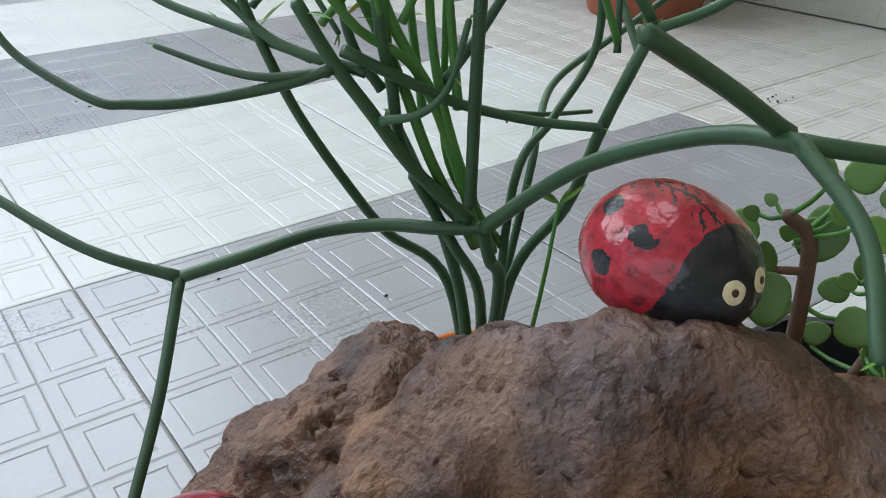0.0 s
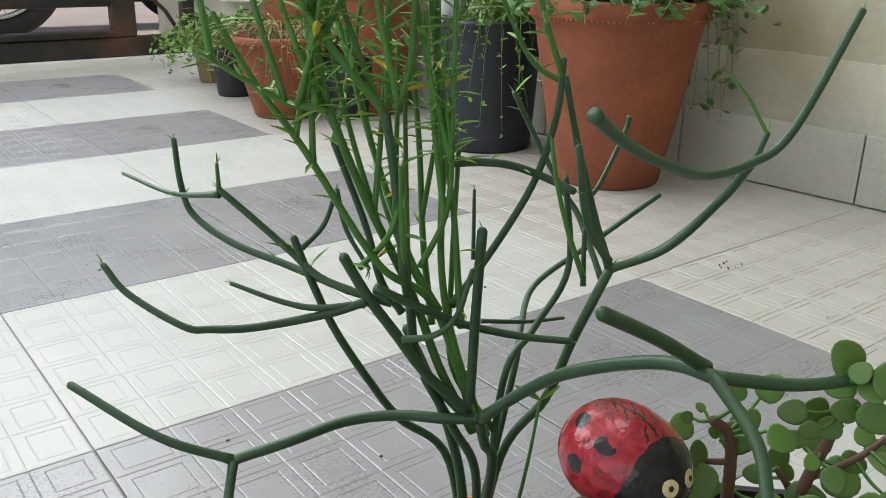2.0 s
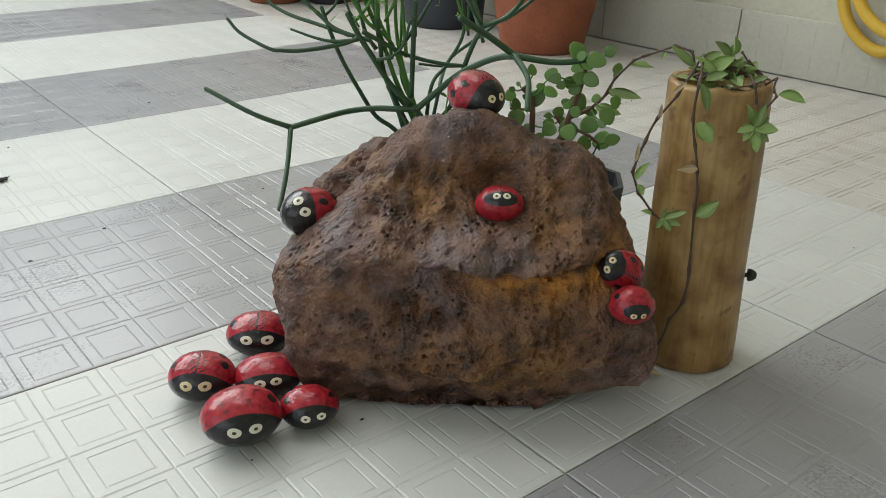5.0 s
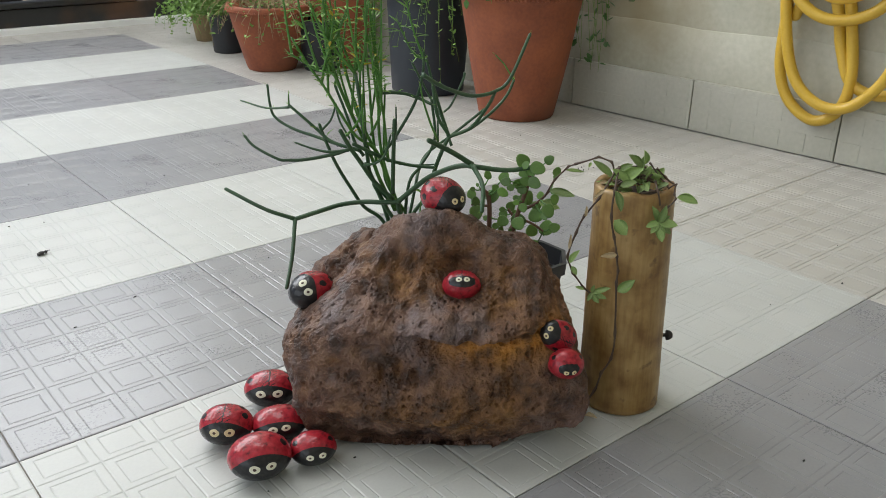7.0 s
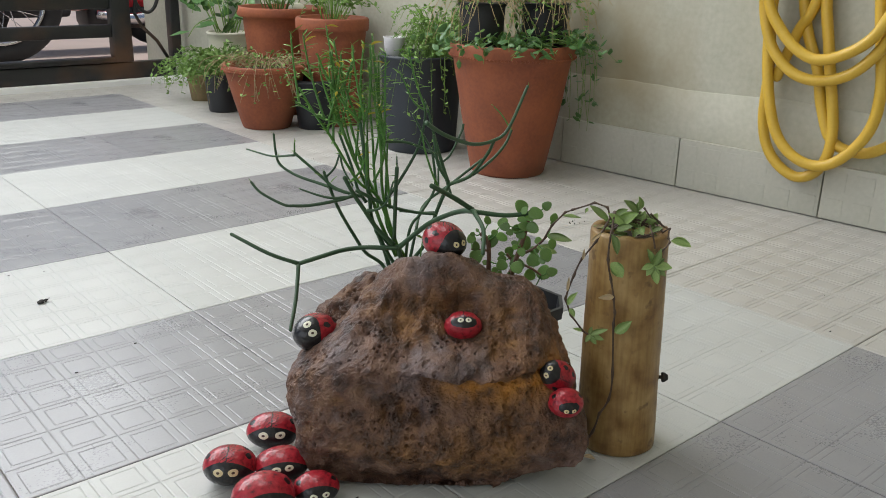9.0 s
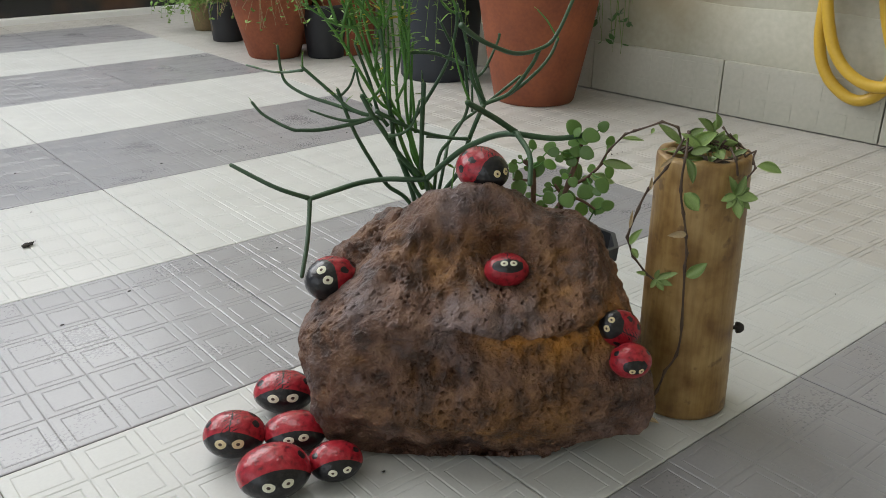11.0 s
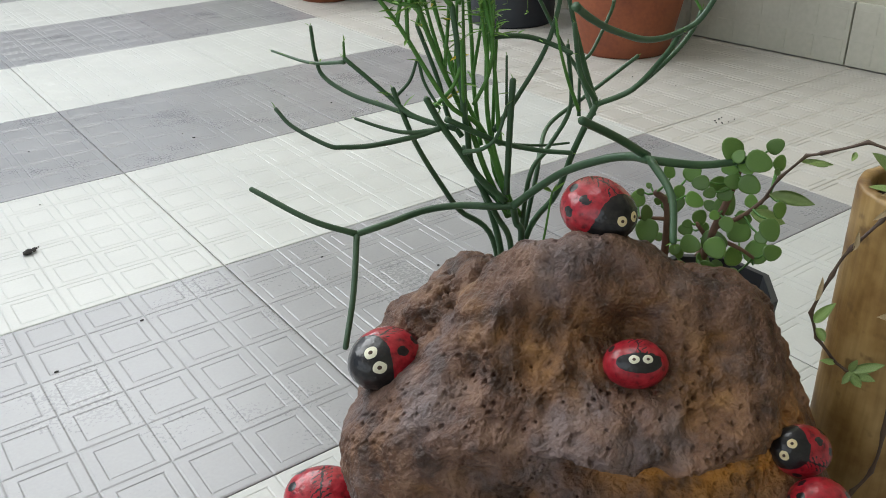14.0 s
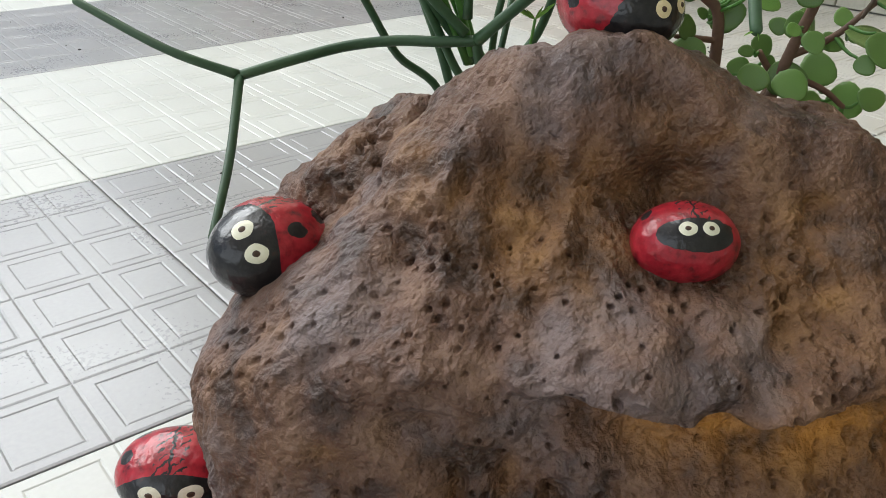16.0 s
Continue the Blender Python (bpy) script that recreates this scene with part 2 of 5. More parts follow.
def bamboo_material():
    m, n, l, p = nodes("weathered_bamboo")
    co = n.new("ShaderNodeTexCoord")
    mp = n.new("ShaderNodeMapping")
    mp.inputs["Scale"].default_value = (1, 1, 0.10)
    l.new(co.outputs["Object"], mp.inputs["Vector"])
    fib = n.new("ShaderNodeTexNoise")
    fib.inputs["Scale"].default_value, fib.inputs["Detail"].default_value = 260, 5
    l.new(mp.outputs[0], fib.inputs["Vector"])
    blot = n.new("ShaderNodeTexNoise")
    blot.inputs["Scale"].default_value, blot.inputs["Detail"].default_value = 34, 7
    l.new(co.outputs["Object"], blot.inputs["Vector"])
    spots = n.new("ShaderNodeTexNoise")
    spots.inputs["Scale"].default_value, spots.inputs["Detail"].default_value = 75, 3
    l.new(co.outputs["Object"], spots.inputs["Vector"])
    base = ramp(n, [(0.32, (0.185, 0.092, 0.028)), (0.50, (0.345, 0.212, 0.074)), (0.70, (0.47, 0.320, 0.135))])
    l.new(blot.outputs[0], base.inputs[0])
    fr = ramp(n, [(0.35, (0.62, 0.56, 0.48)), (0.6, (1, 1, 1))])
    l.new(fib.outputs[0], fr.inputs[0])
    mul = n.new("ShaderNodeMixRGB")
    mul.blend_type, mul.inputs[0].default_value = "MULTIPLY", 0.55
    l.new(base.outputs[0], mul.inputs[1])
    l.new(fr.outputs[0], mul.inputs[2])
    dk = ramp(n, [(0.62, (0, 0, 0)), (0.72, (1, 1, 1))])
    l.new(spots.outputs[0], dk.inputs[0])
    mx = n.new("ShaderNodeMixRGB")
    mx.inputs[2].default_value = (0.13, 0.07, 0.03, 1)
    fac = n.new("ShaderNodeMath")
    fac.operation, fac.inputs[1].default_value = "MULTIPLY", 0.75
    l.new(dk.outputs[0], fac.inputs[0])
    l.new(fac.outputs[0], mx.inputs[0])
    l.new(mul.outputs[0], mx.inputs[1])
    l.new(mx.outputs[0], p.inputs["Base Color"])
    p.inputs["Roughness"].default_value = 0.42
    bp = n.new("ShaderNodeBump")
    bp.inputs["Strength"].default_value, bp.inputs["Distance"].default_value = 0.35, 0.001
    l.new(fib.outputs[0], bp.inputs["Height"])
    l.new(bp.outputs[0], p.inputs["Normal"])
    return m


def rock_material():
    """Lava stone: violet brown on its skin, rust and ochre in the hollows, full of pores."""
    m, n, l, p = nodes("lava_stone")
    co = n.new("ShaderNodeTexCoord")

    def tex(kind, scale, detail=5, dist=0.0):
        t = n.new(kind)
        t.inputs["Scale"].default_value = scale
        if "Detail" in t.inputs:
            t.inputs["Detail"].default_value = detail
        l.new(co.outputs["Object"], t.inputs["Vector"])
        return t

    def mix(fac, a, b):
        x = n.new("ShaderNodeMixRGB")
        l.new(fac, x.inputs[0])
        for sock, val in ((x.inputs[1], a), (x.inputs[2], b)):
            if isinstance(val, tuple):
                sock.default_value = (*val, 1)
            else:
                l.new(val, sock)
        return x.outputs[0]

    broad, mid, fine = tex("ShaderNodeTexNoise", 14, 8), tex("ShaderNodeTexNoise", 60, 8), tex("ShaderNodeTexNoise", 420, 4)
    skin = ramp(n, [(0.36, (0.044, 0.021, 0.014)), (0.50, (0.124, 0.062, 0.040)), (0.66, (0.205, 0.118, 0.080))])
    l.new(mid.outputs[0], skin.inputs[0])
    rust = ramp(n, [(0.36, (0.075, 0.034, 0.014)), (0.52, (0.165, 0.075, 0.027)), (0.68, (0.260, 0.130, 0.044))])
    l.new(mid.outputs[0], rust.inputs[0])
    hollow = n.new("ShaderNodeAttribute")
    hollow.attribute_name = "rust"
    add = n.new("ShaderNodeMath")
    add.operation = "ADD"
    l.new(hollow.outputs["Fac"], add.inputs[0])
    sub = n.new("ShaderNodeMath")
    sub.operation, sub.inputs[1].default_value = "MULTIPLY_ADD", 1.5
    sub.inputs[2].default_value = -0.68
    l.new(broad.outputs[0], sub.inputs[0])
    l.new(sub.outputs[0], add.inputs[1])
    rr = ramp(n, [(0.08, (0, 0, 0)), (0.72, (1, 1, 1))])
    l.new(add.outputs[0], rr.inputs[0])
    colour = mix(rr.outputs[0], skin.outputs[0], rust.outputs[0])
    # ochre seam
    vein = n.new("ShaderNodeAttribute")
    vein.attribute_name = "ochre"
    speck = ramp(n, [(0.36, (0.12, 0.12, 0.12)), (0.56, (0.95, 0.95, 0.95))])
    l.new(mid.outputs[0], speck.inputs[0])
    seam = n.new("ShaderNodeMath")
    seam.operation = "MULTIPLY"
    l.new(vein.outputs["Fac"], seam.inputs[0])
    l.new(speck.outputs[0], seam.inputs[1])
    colour = mix(seam.outputs[0], colour, (0.50, 0.215, 0.035))
    # violet-grey patches: the sky's sheen on the stone, painted into its colour
    sky_sheen, shape = tex("ShaderNodeTexNoise", 34, 6), n.new("ShaderNodeAttribute")
    shape.attribute_name = "sky_sheen"
    both_c = n.new("ShaderNodeMath")
    both_c.operation, both_c.inputs[1].default_value = "MULTIPLY_ADD", 0.30
    l.new(shape.outputs["Fac"], both_c.inputs[0])
    l.new(sky_sheen.outputs[0], both_c.inputs[2])
    cr = ramp(n, [(0.56, (0, 0, 0)), (0.80, (0.75, 0.75, 0.75))])
    l.new(both_c.outputs[0], cr.inputs[0])
    colour = mix(cr.outputs[0], colour, (0.185, 0.145, 0.145))
    # pale crumbs
    crumb = tex("ShaderNodeTexVoronoi", 230)
    cc = ramp(n, [(0.06, (1, 1, 1)), (0.13, (0, 0, 0))])
    l.new(crumb.outputs["Distance"], cc.inputs[0])
    sel = n.new("ShaderNodeMath")
    sel.operation, sel.inputs[1].default_value = "GREATER_THAN", 0.55
    sepc = n.new("ShaderNodeSeparateColor")
    l.new(crumb.outputs["Color"], sepc.inputs[0])
    l.new(sepc.outputs[0], sel.inputs[0])
    both = n.new("ShaderNodeMath")
    both.operation = "MULTIPLY"
    l.new(sel.outputs[0], both.inputs[0])
    l.new(cc.outputs[0], both.inputs[1])
    colour = mix(both.outputs[0], colour, (0.34, 0.26, 0.17))
    # pores
    pore, pore2 = tex("ShaderNodeTexVoronoi", 190), tex("ShaderNodeTexVoronoi", 430)
    pr = ramp(n, [(0.10, (0, 0, 0)), (0.30, (1, 1, 1))])
    l.new(pore.outputs["Distance"], pr.inputs[0])
    pr2 = ramp(n, [(0.12, (0, 0, 0)), (0.34, (1, 1, 1))])
    l.new(pore2.outputs["Distance"], pr2.inputs[0])
    l.new(colour, p.inputs["Base Color"])
    h = n.new("ShaderNodeMath")
    h.operation, h.inputs[1].default_value = "MULTIPLY_ADD", 0.5
    l.new(pr2.outputs[0], h.inputs[0])
    l.new(pr.outputs[0], h.inputs[2])
    h2 = n.new("ShaderNodeMath")
    h2.operation, h2.inputs[1].default_value = "MULTIPLY_ADD", 1.2
    l.new(fine.outputs[0], h2.inputs[0])
    l.new(h.outputs[0], h2.inputs[2])
    h3 = n.new("ShaderNodeMath")
    h3.operation, h3.inputs[1].default_value = "MULTIPLY_ADD", 1.0
    l.new(mid.outputs[0], h3.inputs[0])
    l.new(h2.outputs[0], h3.inputs[2])
    bp = n.new("ShaderNodeBump")
    bp.inputs["Strength"].default_value, bp.inputs["Distance"].default_value = 1.0, 0.0022
    l.new(h3.outputs[0], bp.inputs["Height"])
    l.new(bp.outputs[0], p.inputs["Normal"])
    ro = ramp(n, [(0.3, (0.40, 0.40, 0.40)), (0.7, (0.66, 0.66, 0.66))])
    l.new(mid.outputs[0], ro.inputs[0])
    l.new(ro.outputs[0], p.inputs["Roughness"])
    return m


def bug_material(name, radii, face, spots, line=True):
    """Glossy hand-painted shell: red, with a black face, black spots and a seam down the back. face: (kind, a, b)."""
    m, n, l, p = nodes(name)
    co = n.new("ShaderNodeTexCoord")

    def op(kind, a, b=None, c=None):
        x = n.new("ShaderNodeMath")
        x.operation = kind
        for i, val in enumerate((a, b, c)):
            if val is None:
                continue
            if isinstance(val, (int, float)):
                x.inputs[i].default_value = val
            else:
                l.new(val, x.inputs[i])
        return x.outputs[0]

    nz = n.new("ShaderNodeTexNoise")
    nz.inputs["Scale"].default_value, nz.inputs["Detail"].default_value = 260, 7
    l.new(co.outputs["Object"], nz.inputs["Vector"])
    sep = n.new("ShaderNodeSeparateXYZ")
    l.new(co.outputs["Object"], sep.inputs[0])
    jit = op("MULTIPLY_ADD", nz.outputs[0], 0.20, -0.10)
    x, y, z = (op("ADD", op("DIVIDE", sep.outputs[i], radii[i]), jit) for i in range(3))
    if face[0] == "cap":
        # black wherever the front is past a bowed line
        ay = op("ABSOLUTE", y)
        f = op("SUBTRACT", op("SUBTRACT", op("MULTIPLY_ADD", z, face[2], x), op("MULTIPLY", op("MULTIPLY", ay, ay), 0.42)), face[1])
        black = op("GREATER_THAN", f, 0)
    else:
        e = op("ADD", op("POWER", op("ABSOLUTE", op("DIVIDE", y, face[1])), 2.0), op("POWER", op("ABSOLUTE", op("DIVIDE", op("SUBTRACT", z, 0.24), face[2])), 2.4))
        black = op("MULTIPLY", op("LESS_THAN", e, 1.0), op("GREATER_THAN", x, 0))
    for sx, sy, sz, r in spots:
        k = (sx * sx + sy * sy + sz * sz) ** 0.5
        d = op("ADD", op("ADD", op("POWER", op("ABSOLUTE", op("SUBTRACT", x, sx / k)), 2.0), op("POWER", op("ABSOLUTE", op("SUBTRACT", y, sy / k)), 2.0)),
               op("POWER", op("ABSOLUTE", op("SUBTRACT", z, sz / k)), 2.0))
        black = op("MAXIMUM", black, op("LESS_THAN", d, r * r))
    if line:
        w = op("MULTIPLY", op("LESS_THAN", op("ABSOLUTE", y), 0.020), op("GREATER_THAN", z, 0.1))
        hatch = op("GREATER_THAN", op("SINE", op("MULTIPLY", op("ADD", x, y), 34.0)), 0.55)
        hatch = op("MULTIPLY", hatch, op("MULTIPLY", op("LESS_THAN", op("ABSOLUTE", y), 0.26), op("GREATER_THAN", z, 0.3)))
        hatch = op("MULTIPLY", hatch, op("GREATER_THAN", nz.outputs[0], 0.47))
        black = op("MAXIMUM", black, op("MAXIMUM", w, hatch))
    red = ramp(n, [(0.30, (0.09, 0.006, 0.011)), (0.42, (0.28, 0.009, 0.019)), (0.66, (0.42, 0.020, 0.034))])
    l.new(nz.outputs[0], red.inputs[0])
    blk = ramp(n, [(0.4, (0.006, 0.006, 0.008)), (0.66, (0.016, 0.015, 0.016)), (0.8, (0.05, 0.02, 0.016))])
    l.new(nz.outputs[0], blk.inputs[0])
    mx = n.new("ShaderNodeMixRGB")
    l.new(black, mx.inputs[0])
    l.new(red.outputs[0], mx.inputs[1])
    l.new(blk.outputs[0], mx.inputs[2])
    l.new(mx.outputs[0], p.inputs["Base Color"])
    p.inputs["Roughness"].default_value = 0.45
    p.inputs["Specular IOR Level"].default_value = 0.15
    p.inputs["Coat IOR"].default_value = 1.40
    p.inputs["Coat Weight"].default_value, p.inputs["Coat Roughness"].default_value = 1.0, 0.05
    pits = n.new("ShaderNodeTexNoise")
    pits.inputs["Scale"].default_value, pits.inputs["Detail"].default_value = 240, 4
    l.new(co.outputs["Object"], pits.inputs["Vector"])
    bp = n.new("ShaderNodeBump")
    bp.inputs["Strength"].default_value, bp.inputs["Distance"].default_value = 0.9, 0.0007
    l.new(pits.outputs[0], bp.inputs["Height"])
    l.new(bp.outputs[0], p.inputs["Normal"])
    l.new(bp.outputs[0], p.inputs["Coat Normal"])
    return m


EYE_WHITE = grain("cream_eye_paint", (0.62, 0.50, 0.27), (0.76, 0.66, 0.42), 400, (0.4, 0.55), 0.3, 900, spread=0.06, dist=0.0003)
EYE_PALE = grain("pale_eye_paint", (0.68, 0.66, 0.50), (0.80, 0.79, 0.66), 400, (0.4, 0.55), 0.3, 900, spread=0.05, dist=0.0003)
PUPIL = grain("brown_pupil_paint", (0.035, 0.016, 0.008), (0.07, 0.03, 0.013), 400, (0.4, 0.55), 0.2)
BAMBOO, ROCK = bamboo_material(), rock_material()

# ---- the porch ----
WALL_TURN = math.atan(0.082)


def wall_x(y):
    return 1.118 - 0.082 * y


bm = box(bmesh.new(), (-3.2, -2.2, -0.16), (1.5, 2.25, -0.0022))
floor = part("floor", bm, GROUT, smooth=False)
tagged(floor, "porch floor of embossed white, grey and beige tiles", "floor", kind="structure")

bm = box(bmesh.new(), (0, -2.6, 0.0), (0.15, 2.6, 2.6))
wall_right = part("wall_right", bm, PAINT, smooth=False)
wall_right.matrix_world = pose(1.118, 0, 0, 0, 0, math.degrees(WALL_TURN))
tagged(wall_right, "cream painted porch wall with stains and cracked plaster", "wall", kind="structure")

# unseen wall, added to shut out light from behind
bm = box(bmesh.new(), (-3.2, -2.35, 0.0), (1.5, -2.2, 2.6))
tagged(part("wall_back", bm, PAINT, smooth=False), "unseen plain cream wall added to close the porch's back", "wall", kind="structure")
# unseen ceiling that holds light back; its opening is made up for the lamp
bm = bmesh.new()
box(bm, (-3.2, -2.35, 2.6), (-0.35, 2.75, 2.75))
box(bm, (0.75, -2.35, 2.6), (1.5, 2.75, 2.75))
box(bm, (-0.35, -2.35, 2.6), (0.75, 0.25, 2.75))
box(bm, (-0.35, 1.25, 2.6), (0.75, 2.75, 2.75))
tagged(part("ceiling", bm, CEILING, smooth=False), "unseen white porch ceiling with an opening added for light", "ceiling", kind="structure")

# thin band added over the skirting; its ragged top edge draws a wall crack
bm = bmesh.new()
prev = None
for i in range(121):
    y = -1.2 + i * 0.02
    top = 0.205 + 0.006 * noise.noise((y * 5, 0, 0)) + 0.003 * noise.noise((y * 23, 1, 0))
    ring = [bm.verts.new((-0.002, y, 0.103)), bm.verts.new((-0.002, y, top - 0.001)), bm.verts.new((0.0, y, top))]
    if prev:
        for a in range(2):
            bm.faces.new((prev[a], ring[a], ring[a + 1], prev[a + 1]))
    prev = ring
crack_band = part("trim_plaster_skim", bm, PAINT)
crack_band.matrix_world = wall_right.matrix_world
tagged(crack_band, "thin cream band whose ragged edge draws a wall crack", "plaster", kind="structure")

baseboard = empty("baseboard", (0, 0, 0), "pale embossed tile skirting along the porch wall", "skirting", kind="structure")

bm = box(bmesh.new(), (-3.2, 2.25, -0.1), (1.3, 2.33, 0.02), 0.004)
tagged(part("trim_gate_sill", bm, SILL), "white stone sill under the gate", "sill", kind="structure")

bm = bmesh.new()
bmesh.ops.create_grid(bm, x_segments=1, y_segments=1, size=1500)
g = part("ground", bm, STREET, smooth=False)
g.location.z = -0.012
tagged(g, "pinkish paved yard beyond the gate", "ground", kind="structure")

# the gate
gate = empty("metal_gate", (0.3, 2.29, 0.02), "black painted iron gate with rust on its lower rail", "gate")


def rail(name, lo, hi, parent, b=0.004):
    return part(name, box(bmesh.new(), lo, hi, b), IRON, parent)


rail("bottom_rail", (-2.6, -0.02, 0.0), (0.575, 0.02, 0.055), gate)
rail("bottom_flange", (-2.6, -0.028, 0.057), (0.36, 0.022, 0.075), gate)
rail("middle_rail", (-2.6, -0.014, 0.139), (0.36, 0.014, 0.181), gate)
rail("upper_rail", (-2.6, -0.014, 0.231), (0.36, 0.014, 0.285), gate)
for z in (0.42, 0.58, 0.74, 0.90):
    rail("rail", (-2.6, -0.014, z), (0.36, 0.014, z + 0.045), gate)
rail("post", (0.36, -0.022, 0.056), (0.425, 0.022, 1.1), gate)
rail("end_post", (0.566, -0.022, 0.056), (0.60, 0.022, 1.1), gate)
rail("top_rail", (-2.6, -0.02, 1.102), (0.6, 0.02, 1.15), gate)
bm = bmesh.new()
pts = [Vector((0.495 + 0.052 * (1 - k / 60) ** 0.3 * math.cos(a), 0, 0.30 + 0.10 * math.sin(a) * (0.55 + 0.45 * (1 - k / 60)))) for k, a in ((k, 1.6 + k * 0.14) for k in range(48))]
tube(bm, [Vector((0.555, 0, 0.06)), Vector((0.52, 0, 0.12)), Vector((0.47, 0, 0.17)), Vector((0.445, 0, 0.22))] + pts, [0.006, 0.006], 8)
part("scroll", bm, IRON, gate, "curled iron scroll")


# ---- the lava stone ----
# how far the stone's edge lies from its middle, every 12 degrees round its face from the right, and how deep that edge stands
ROCK_EDGE = [0.122, 0.117, 0.1145, 0.115, 0.1118, 0.1020, 0.1035, 0.1080, 0.1085, 0.1085, 0.1040, 0.1000, 0.0990, 0.1050, 0.1190,
             0.138, 0.139, 0.138, 0.1385, 0.126, 0.114, 0.104, 0.102, 0.102, 0.102, 0.101, 0.104, 0.114, 0.138, 0.133]
ROCK_DEPTH = [-0.118, -0.092, -0.088, -0.090, -0.090, -0.090, -0.090, -0.090, -0.090, -0.084, -0.080, -0.086, -0.094, -0.100, -0.108,
              -0.120, -0.128, -0.145, -0.155, -0.161, -0.164, -0.165, -0.165, -0.164, -0.162, -0.161, -0.159, -0.158, -0.165, -0.148]


def round_table(values, th):
    """Smooth values round the circle through a table of evenly spaced ones."""
    n = len(values)
    x = th / (2 * np.pi) * n
    i = np.floor(x).astype(int)
    t = x - i
    p = np.array(values)
    p0, p1, p2, p3 = p[(i - 1) % n], p[i % n], p[(i + 1) % n], p[(i + 2) % n]
    return 0.5 * (2 * p1 + (p2 - p0) * t + (2 * p0 - 5 * p1 + 4 * p2 - p3) * t ** 2 + (3 * p1 - p0 - 3 * p2 + p3) * t ** 3)


def step(x, lo, hi):
    t = np.clip((x - lo) / (hi - lo), 0, 1)
    return t * t * (3 - 2 * t)


# dents (minus) and bulges of the face: across, up, half-widths, turn in degrees, depth
ROCK_DENTS = [
    (0.080, 0.155, 0.004, 0.013, 0, -0.0065), (0.062, 0.143, 0.007, 0.016, -8, -0.0045), (0.098, 0.147, 0.008, 0.022, 4, -0.006),
    (0.121, 0.152, 0.009, 0.022, 0, -0.006), (0.148, 0.150, 0.0195, 0.0165, 0, -0.017), (0.175, 0.124, 0.007, 0.005, 30, -0.010),
    (0.192, 0.152, 0.006, 0.004, 0, -0.004), (0.066, 0.097, 0.008, 0.005, 0, -0.005), (0.097, 0.079, 0.004, 0.011, 0, -0.007),
    (0.081, 0.075, 0.003, 0.010, 0, -0.006), (0.108, 0.158, 0.004, 0.012, 6, -0.007), (0.069, 0.160, 0.004, 0.006, 0, -0.006),
]
ROCK_DENTS2 = [
    (0.111, 0.076, 0.005, 0.007, 0, -0.006), (0.193, 0.068, 0.005, 0.011, 12, -0.007), (0.132, 0.029, 0.004, 0.004, 0, -0.005),
    (0.160, 0.048, 0.006, 0.002, 0, -0.003), (0.045, 0.085, 0.007, 0.006, 0, -0.004), (0.105, 0.150, 0.034, 0.024, 0, -0.007),
    (0.185, 0.140, 0.020, 0.016, 0, -0.005), (0.135, 0.121, 0.026, 0.007, 6, 0.0065), (0.181, 0.117, 0.022, 0.005, 28, 0.006),
    (0.085, 0.176, 0.010, 0.026, -42, 0.003),
]
ROCK_DENTS3 = [
    (0.120, 0.050, 0.055, 0.020, 0, 0.006),
    (0.235, 0.120, 0.016, 0.020, 0, -0.012), (0.238, 0.062, 0.022, 0.016, 0, 0.006), (0.140, 0.182, 0.012, 0.008, 0, -0.004),
    (0.165, 0.175, 0.016, 0.006, -30, 0.005), (0.060, 0.115, 0.016, 0.008, 20, 0.006), (0.012, 0.075, 0.008, 0.02, 0, -0.004),
    (0.215, 0.105, 0.02, 0.006, 18, 0.005),
]


def rock_relief(k):
    """Lumps, dimples, pores and grit of the fired surface at a place of the stone."""
    lumps = noise.fractal(k * 26, 0.95, 2.1, 3) * 0.0046
    knobs = noise.fractal(k * 70 + Vector((7, 1, 3)), 0.85, 2.1, 4) * 0.0019
    dimple = -0.0040 * max(0.0, noise.noise(k * 115 + Vector((2, 6, 5))) - 0.12)
    deep = noise.voronoi(k * 72)[0][0]
    size = 0.05 + 0.24 * abs(noise.noise(k * 31 + Vector((9, 9, 9))))
    d = lumps + knobs + dimple - 0.0050 * min(1.0, 2.2 * max(0.0, 1 - deep / size))
    pore = noise.voronoi(k * 165 + Vector((3, 5, 1)))[0][0]
    size = 0.10 + 0.40 * max(0.0, noise.noise(k * 24 + Vector((4, 2, 8))) + 0.34)
    d -= 0.0030 * min(1.0, 2.0 * max(0.0, 1 - pore / size))
    return d + 0.0006 * noise.noise(k * 330)


